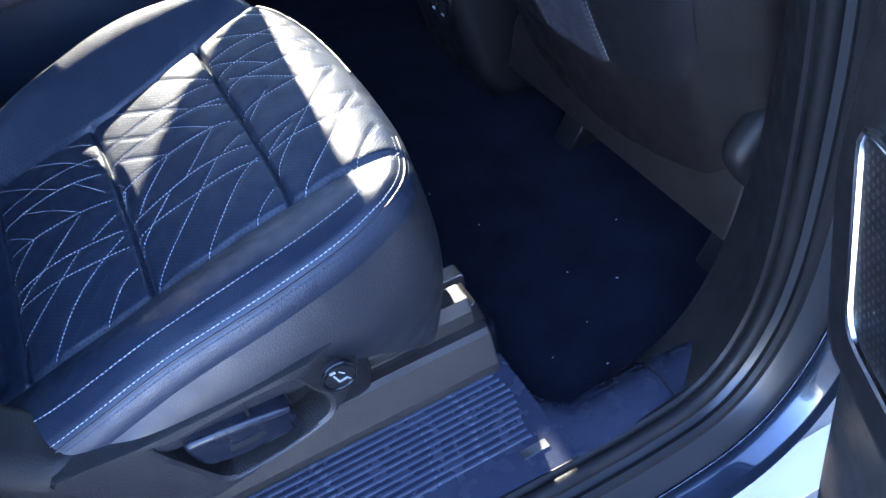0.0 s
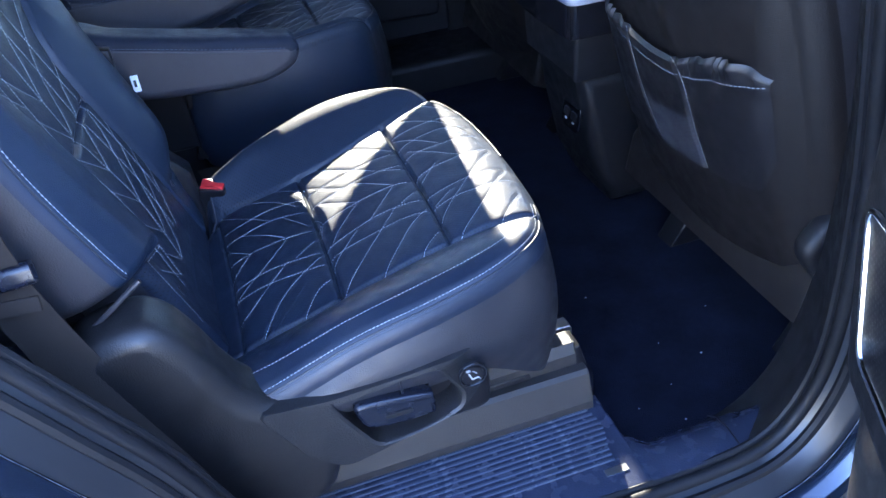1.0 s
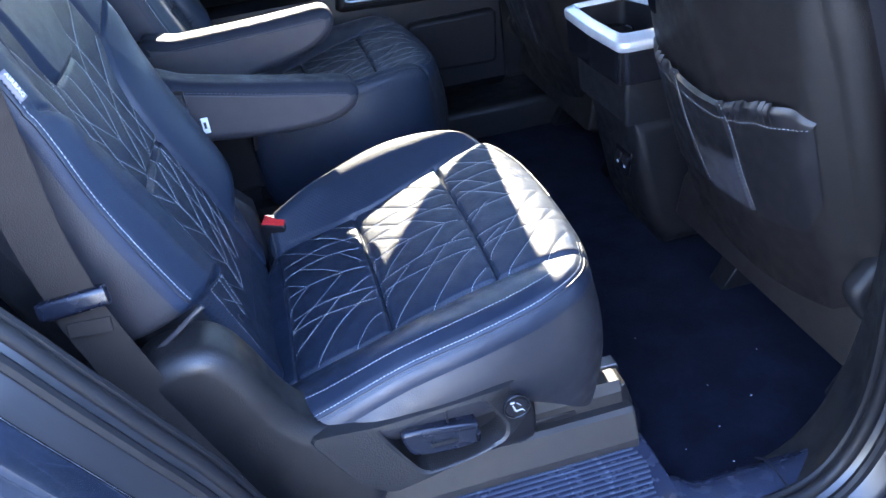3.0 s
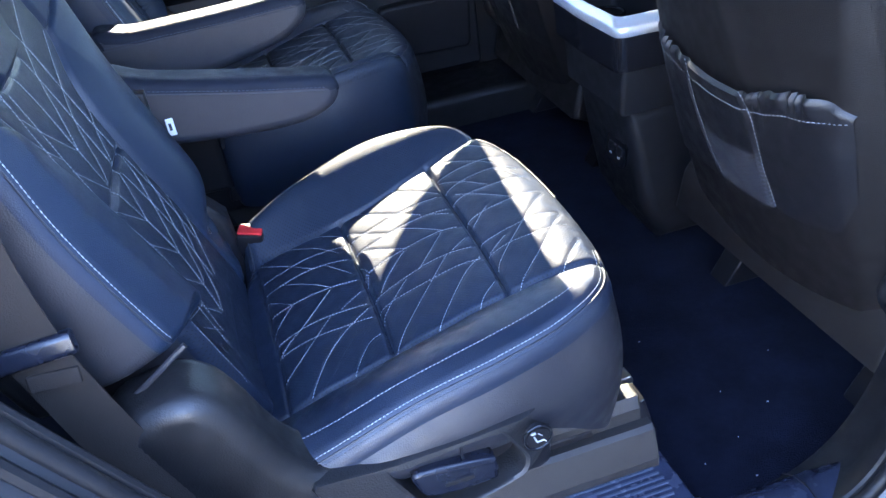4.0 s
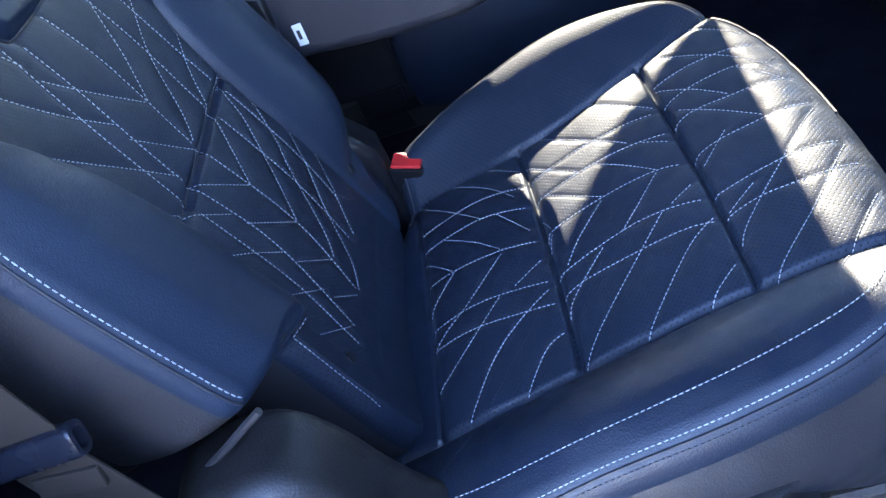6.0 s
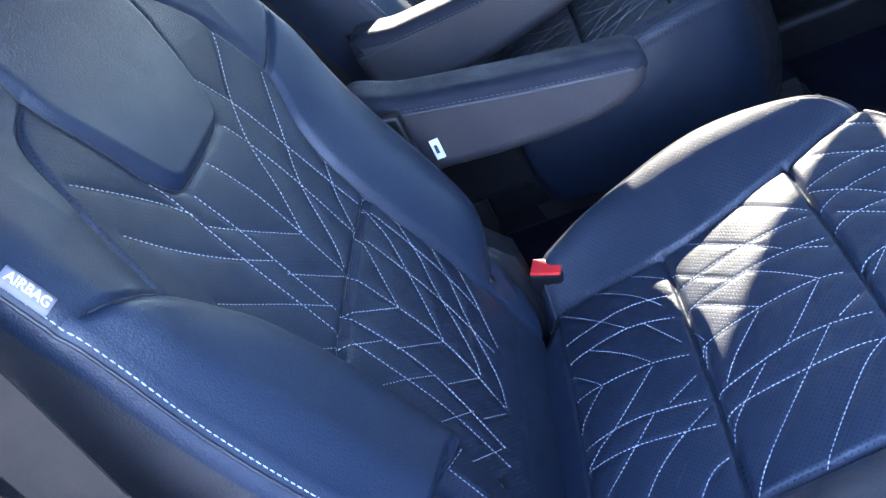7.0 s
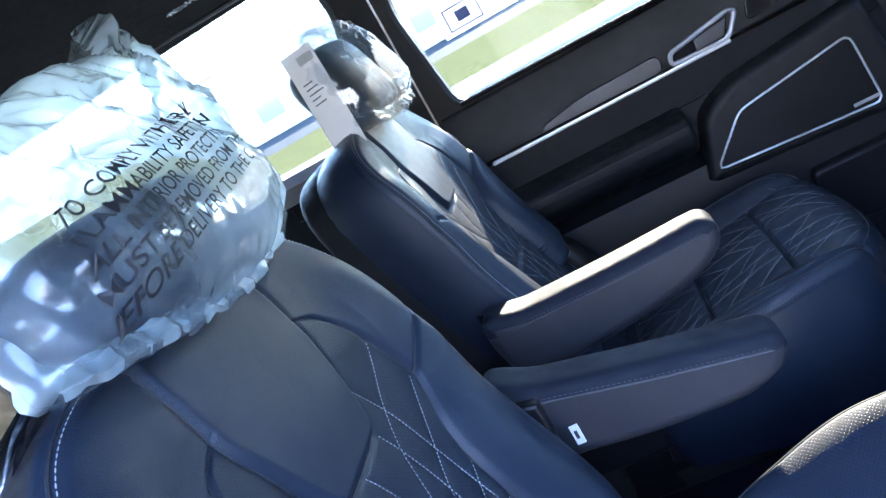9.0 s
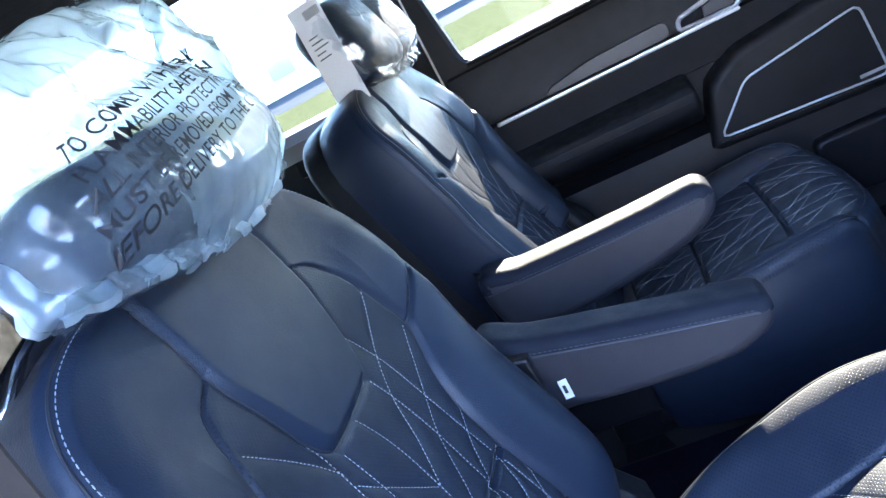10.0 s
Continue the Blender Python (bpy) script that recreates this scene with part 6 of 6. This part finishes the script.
plate = prism([tuple(p) for p in soften([(-0.05, -0.04), (-0.05, 0.04), (0.05, 0.04), (0.05, -0.04)], 30, True, 0.02)], 2, 0.0, 0.006, 0.002)
on_ped = Matrix.Translation((0.574, 0.372, 0.20)) @ Matrix.Diagonal((0.8, 0.75, 0.75, 1)) @ Matrix.Rotation(radians(-82), 4, "Y") @ Matrix.Rotation(radians(90), 4, "Z")
plate.transform(on_ped)
part("socket_plate", plate, GLOSS, console)
for a in (-0.02, 0.022):
    bm = prism([tuple(p) for p in soften([(a - 0.014, -0.012), (a - 0.014, 0.010), (a + 0.014, 0.010), (a + 0.014, -0.012)], 24, True, 0.006)], 2, 0.004, 0.009, 0.001)
    bm.transform(on_ped)
    part("socket", bm, BLACK, console)
    for k in (-0.003, 0.004):
        bm = new_box((a + k - 0.0015, 0.016, 0.0062), (a + k + 0.0015, 0.021, 0.0068))
        bm.transform(on_ped)
        part("socket_mark", bm, WHITE, console)

# ---- far door fittings ----
D = FARY
upper = part("upper_trim", prism([(D + 0.01, 0.770), (D - 0.012, 0.762), (D - 0.03, 0.70), (D - 0.03, 0.64), (D + 0.01, 0.63)], 0, -0.33, 0.583, 0.006), PLASTIC, door_far, "dark upper door trim")
part("mid_trim", prism([(D + 0.01, 0.632), (D - 0.028, 0.628), (D - 0.02, 0.55), (D + 0.01, 0.54)], 0, -0.33, 0.583, 0.004), DOOR_DARK, door_far)
part("chrome_strip", new_box((-0.265, D - 0.040, 0.6265), (0.285, D - 0.026, 0.635), 0.002), SILVER, door_far, "thin bright chrome strip")
part("grey_inlay", prism([tuple(p) for p in soften(([(-0.145, 0.638), (-0.13, 0.655), (-0.03, 0.672), (0.145, 0.676), (0.145, 0.637)]), 50, True)], 1, D - 0.037, D - 0.026, 0.004), INLAY, door_far, "satin grey inlay")
lever_ring = np.array([(x, D - 0.037, z) for x, z in soften(([(0.16, 0.64), (0.165, 0.664), (0.30, 0.688), (0.315, 0.684), (0.285, 0.637)]), 60, True)])
part("handle_bezel", tube(lever_ring, 0.0052, 8, True), SILVER, door_far, "chrome surround of the door handle")
part("handle_cup", prism([(0.165, 0.642), (0.168, 0.662), (0.298, 0.684), (0.28, 0.641)], 1, D - 0.034, D - 0.028, 0.001), GLOSS, door_far)
part("door_handle", prism([(0.215, 0.644), (0.218, 0.668), (0.293, 0.680), (0.276, 0.643)], 1, D - 0.046, D - 0.034, 0.004), INLAY, door_far, "grey door pull")
part("tweeter", prism([tuple(p) for p in soften(([(0.325, 0.648), (0.345, 0.712), (0.396, 0.724), (0.40, 0.652)]), 40, True)], 1, D - 0.036, D - 0.026, 0.003), GLOSS, door_far)
arm_poly = [(D + 0.01, 0.56), (D - 0.10, 0.542), (D - 0.118, 0.53), (D - 0.12, 0.50), (D - 0.105, 0.475), (D - 0.05, 0.45), (D + 0.01, 0.44)]
part("door_armrest", prism(arm_poly, 0, -0.30, 0.14, 0.012), DOOR_DARK, door_far, "padded door armrest")
raw("armrest_seam", *dashes([(np.array([(x, D - 0.1215, 0.515) for x in np.linspace(-0.29, 0.13, 50)]), np.tile([0, -1.0, 0], (50, 1)))], 0.004, 0.0022, 0.001, 0.0008), THREAD_DARK, door_far, kind="stuff")
part("speaker_pod", prism([tuple(p) for p in soften(([(0.125, 0.38), (0.165, 0.52), (0.24, 0.565), (0.52, 0.60), (0.56, 0.36)]), 60, True)], 1, D - 0.085, D + 0.01, 0.02, 4), PLASTIC, door_far)
spk = soften(([(0.150, 0.408), (0.235, 0.503), (0.475, 0.543), (0.490, 0.39)]), 80, True)
part("speaker_grille", prism([tuple(p) for p in spk], 1, D - 0.089, D - 0.08, 0.002), BLACK, door_far, "black speaker grille")
part("speaker_rim", tube(np.c_[spk[:, 0], np.full(80, D - 0.089), spk[:, 1]], 0.0025, 8, True), SILVER, door_far, "bright rim of the speaker")
part("speaker_badge", new_box((0.435, D - 0.0905, 0.402), (0.488, D - 0.0885, 0.409)), BODY_IN, door_far)
part("lower_trim", prism([(D + 0.01, 0.45), (D - 0.055, 0.42), (D - 0.07, 0.30), (D - 0.075, 0.12), (D + 0.01, 0.05)], 0, -0.33, 0.583, 0.01), BLACK, door_far)
part("door_pocket", prism([tuple(p) for p in soften(([(0.30, 0.18), (0.31, 0.32), (0.56, 0.32), (0.55, 0.17)]), 50, True)], 1, D - 0.10, D - 0.06, 0.012), BLACK, door_far)
far_sill = tagged(part("sill_far", new_box((-0.4, 1.05, -0.02), (0.75, 1.26, 0.085), 0.02, 3), PLASTIC), "dark plastic sill at the far door", "door sill", kind="structure")
rows = []
for z, x0, w in ((0.02, 0.66, 0.18), (0.3, 0.65, 0.18), (0.6, 0.62, 0.15), (0.75, 0.562, 0.085), (0.85, 0.545, 0.075), (1.0, 0.525, 0.075), (1.2, 0.50, 0.08)):
    rows.append(np.array([(x0 + 0.02, 1.27, z), (x0, 1.24, z), (x0 + 0.01, 1.20, z), (x0 + 0.3 * w, 1.18, z), (x0 + 0.9 * w, 1.19, z), (x0 + w, 1.27, z)]))
tagged(part("pillar_far", sweep(rows), PLASTIC), "dark plastic trim of the far centre pillar", "pillar trim", kind="structure")

# papers on the far rear window
sticker = thing("window_sticker", "white printed paper sheet fixed inside the far rear window", "paper sheet", "window papers")
def sheet_xz(x0, z0, x1, z1, y, mat, name, parent, label=""):
    return part(name, new_box((x0, y, z0), (x1, y + 0.0008, z1)), mat, parent, label, smooth=False)
sheet_xz(-0.232, 0.908, 0.140, 1.18, FARY + 0.026, PAPER, "sheet", sticker)
for k, (x0, z0, x1, z1) in enumerate(((-0.215, 0.918, -0.135, 0.921), (-0.215, 0.965, -0.135, 0.968), (-0.215, 0.918, -0.212, 0.968), (-0.138, 0.918, -0.135, 0.968))):
    sheet_xz(x0, z0, x1, z1, FARY + 0.0245, INK_BLUE, "blue_rule", sticker)
sheet_xz(-0.19, 0.932, -0.16, 0.955, FARY + 0.0245, INK_BLUE, "blue_print_block", sticker)
for k in range(9):
    sheet_xz(-0.10, 0.945 + 0.012 * k, 0.03 + 0.02 * (k % 3), 0.950 + 0.012 * k, FARY + 0.0245, PRINT, "print_bar", sticker)
second = thing("window_paper", "second paper sheet hanging aslant inside the far rear window", "paper sheet", "window papers")
part("sheet", prism([(0.12, 0.912), (0.163, 0.901), (0.26, 0.872), (0.375, 0.852), (0.395, 1.18), (0.12, 1.18)], 1, FARY + 0.022, FARY + 0.0228), PAPER, second, smooth=False)

# ---- third row ----
def third_seat(y, half):
    t = thing("rear_seat", "black leather third-row seat with a folded-back headrest", "car seat", "third row seats", at=(0, y, 0))
    back = prism([tuple(p) for p in soften(([(-1.16, 0.36), (-1.32, 0.80), (-1.42, 0.80), (-1.32, 0.34)]), 50, True)], 1, -half, half, 0.03, 4)
    part("backrest", back, REAR_LEATHER, t)
    part("seat_cushion", new_box((-1.28, -half, 0.16), (-0.80, half, 0.36), 0.05, 4), REAR_LEATHER, t)
    part("base", new_box((-1.28, 0.03 - half, -0.01), (-0.85, half - 0.03, 0.18), 0.02), BLACK, t)
    part("headrest_pad", prism([tuple(p) for p in soften(([(-1.30, 0.845), (-1.27, 0.94), (-1.30, 1.045), (-1.38, 1.045), (-1.40, 0.85)]), 50, True)], 1, -0.9 * min(half, 0.14), 0.9 * min(half, 0.14), 0.03, 4), REAR_LEATHER, t)
    part("headrest_post", tube([(-1.36, -0.05, 0.76), (-1.36, -0.05, 0.8), (-1.36, -0.05, 0.85)], 0.006, 8), CHROME, t)
    part("headrest_post", tube([(-1.36, 0.05, 0.76), (-1.36, 0.05, 0.8), (-1.36, 0.05, 0.85)], 0.006, 8), CHROME, t)
    return t


third_seat(0.17, 0.245)
third_seat(0.55, 0.125)
third_seat(0.82, 0.138)

# ---- the open door ----
door = thing("rear_door", "open rear car door with dark trim and a chrome-rimmed speaker", "car door")
shell = [(0.2, -0.16), (0.12, 0.3), (0.06, 0.76), (0.08, 0.80), (0.95, 0.80), (1.0, 0.76), (0.98, 0.2), (0.85, -0.10), (0.8, -0.16)]
part("door_skin", prism(shell, 1, -0.02, 0.08, 0.03, 4), PAINT, door, "blue metallic painted outer door")
part("door_trim", prism([tuple(p) for p in soften(([(0.19, -0.10), (0.125, 0.22), (0.105, 0.335), (0.06, 0.40), (0.042, 0.50), (0.03, 0.62), (0.035, 0.76), (0.9, 0.76), (0.93, 0.25), (0.80, -0.09)]), 140, True)], 1, -0.13, -0.01, 0.03, 5), PLASTIC_GREY, door, "grey-brown plastic inner trim")
part("door_bolster", prism([tuple(p) for p in soften(([(0.125, 0.37), (0.075, 0.50), (0.075, 0.64), (0.5, 0.66), (0.9, 0.56), (0.9, 0.38), (0.30, 0.36)]), 80, True)], 1, -0.155, -0.11, 0.022, 5), PLASTIC, door)
grl = soften(([(0.160, 0.425), (0.112, 0.55), (0.40, 0.58), (0.48, 0.46), (0.40, 0.42)]), 90, True)
part("door_grille", prism([tuple(p) for p in grl], 1, -0.158, -0.14, 0.002), BLACK, door, "black perforated speaker grille")
part("door_grille_rim", tube(np.c_[grl[:, 0], np.full(90, -0.158), grl[:, 1]], 0.0035, 8, True), CHROME, door, "bright rim of the speaker")
dot_v, dot_f = [], []
for i in range(60):
    for j in range(28):
        u, w = 0.115 + 0.0062 * (i + 0.5 * (j % 2)), 0.428 + 0.0054 * j
        if pip(np.array([u]), np.array([w]), grl)[0] > 0.006:
            n0 = len(dot_v)
            dot_v += [(u + 0.0019 * math.cos(a), -0.1584, w + 0.0019 * math.sin(a)) for a in np.linspace(0, 2 * math.pi, 6, endpoint=False)]
            dot_f.append(tuple(range(n0, n0 + 6)))
raw("grille_holes", dot_v, dot_f, PLASTIC_GREY, door, smooth=False, kind="stuff")
part("lower_pocket", prism([tuple(p) for p in soften(([(0.22, 0.02), (0.19, 0.26), (0.75, 0.28), (0.72, 0.02)]), 60, True)], 1, -0.17, -0.10, 0.03, 4), PLASTIC_GREY, door)
door.matrix_basis = Matrix.Translation((0.60, -0.50, 0.0)) @ Matrix.Rotation(radians(245), 4, "Z")

# fittings on the headliner
hook = thing("coat_hook", "dark coat hook in an oval recess of the headliner", "coat hook")
bm = prism([tuple(p) for p in spline([(-0.06, 0.0), (-0.03, 0.011), (0.03, 0.011), (0.06, 0.0), (0.03, -0.011), (-0.03, -0.011)], 40, True)], 2, 1.236, 1.262, 0.003)
bm.transform(Matrix.Translation((-0.855, 0.64, -0.006)) @ Matrix.Rotation(radians(86), 4, "Z"))
part("recess", bm, GLOSS, hook)
bm = bmesh.new()
bmesh.ops.create_uvsphere(bm, u_segments=16, v_segments=10, radius=0.009)
bm.transform(Matrix.Translation((-0.856, 0.63, 1.231)))
part("knob", bm, STEEL, hook, "small grey knob")
strap = thing("film_strip", "torn strip of clear protective film on the headliner", "film strip")
rows = [np.array([(-0.655 + 0.11 * q + 0.01 * math.sin(7 * q), 1.035 - 0.02 * q + w, 1.222 - 0.004 * abs(w) * 60 - 0.006 * noise.noise((q * 9, w * 90, 2))) for q in np.linspace(0, 1, 24)]) for w in (-0.012, -0.006, 0.0, 0.006, 0.012)]
part("strip", sweep(rows), FILM_HEM, strap)

# pale specks of lint on the carpet
lint = thing("lint", "tiny pale specks of lint on the carpet", "lint", kind="stuff")
vs, fs = [], []
for x, y, r in ((0.418, 0.166, 0.0011), (0.447, 0.057, 0.0011), (0.55, -0.147, 0.0017), (0.595, -0.268, 0.0015), (0.452, -0.26, 0.0018), (0.40, -0.215, 0.001), (0.50, -0.10, 0.0009), (0.62, -0.05, 0.001), (0.47, -0.19, 0.0009)):
    n0 = len(vs)
    vs += [(x + r * math.cos(a), y + r * math.sin(a) * 0.8, 0.0065) for a in np.linspace(0, 2 * math.pi, 7, endpoint=False)] + [(x, y, 0.0085)]
    fs += [(n0 + k, n0 + (k + 1) % 7, n0 + 7) for k in range(7)]
raw("specks", vs, fs, WHITE, lint, smooth=False, kind="stuff")
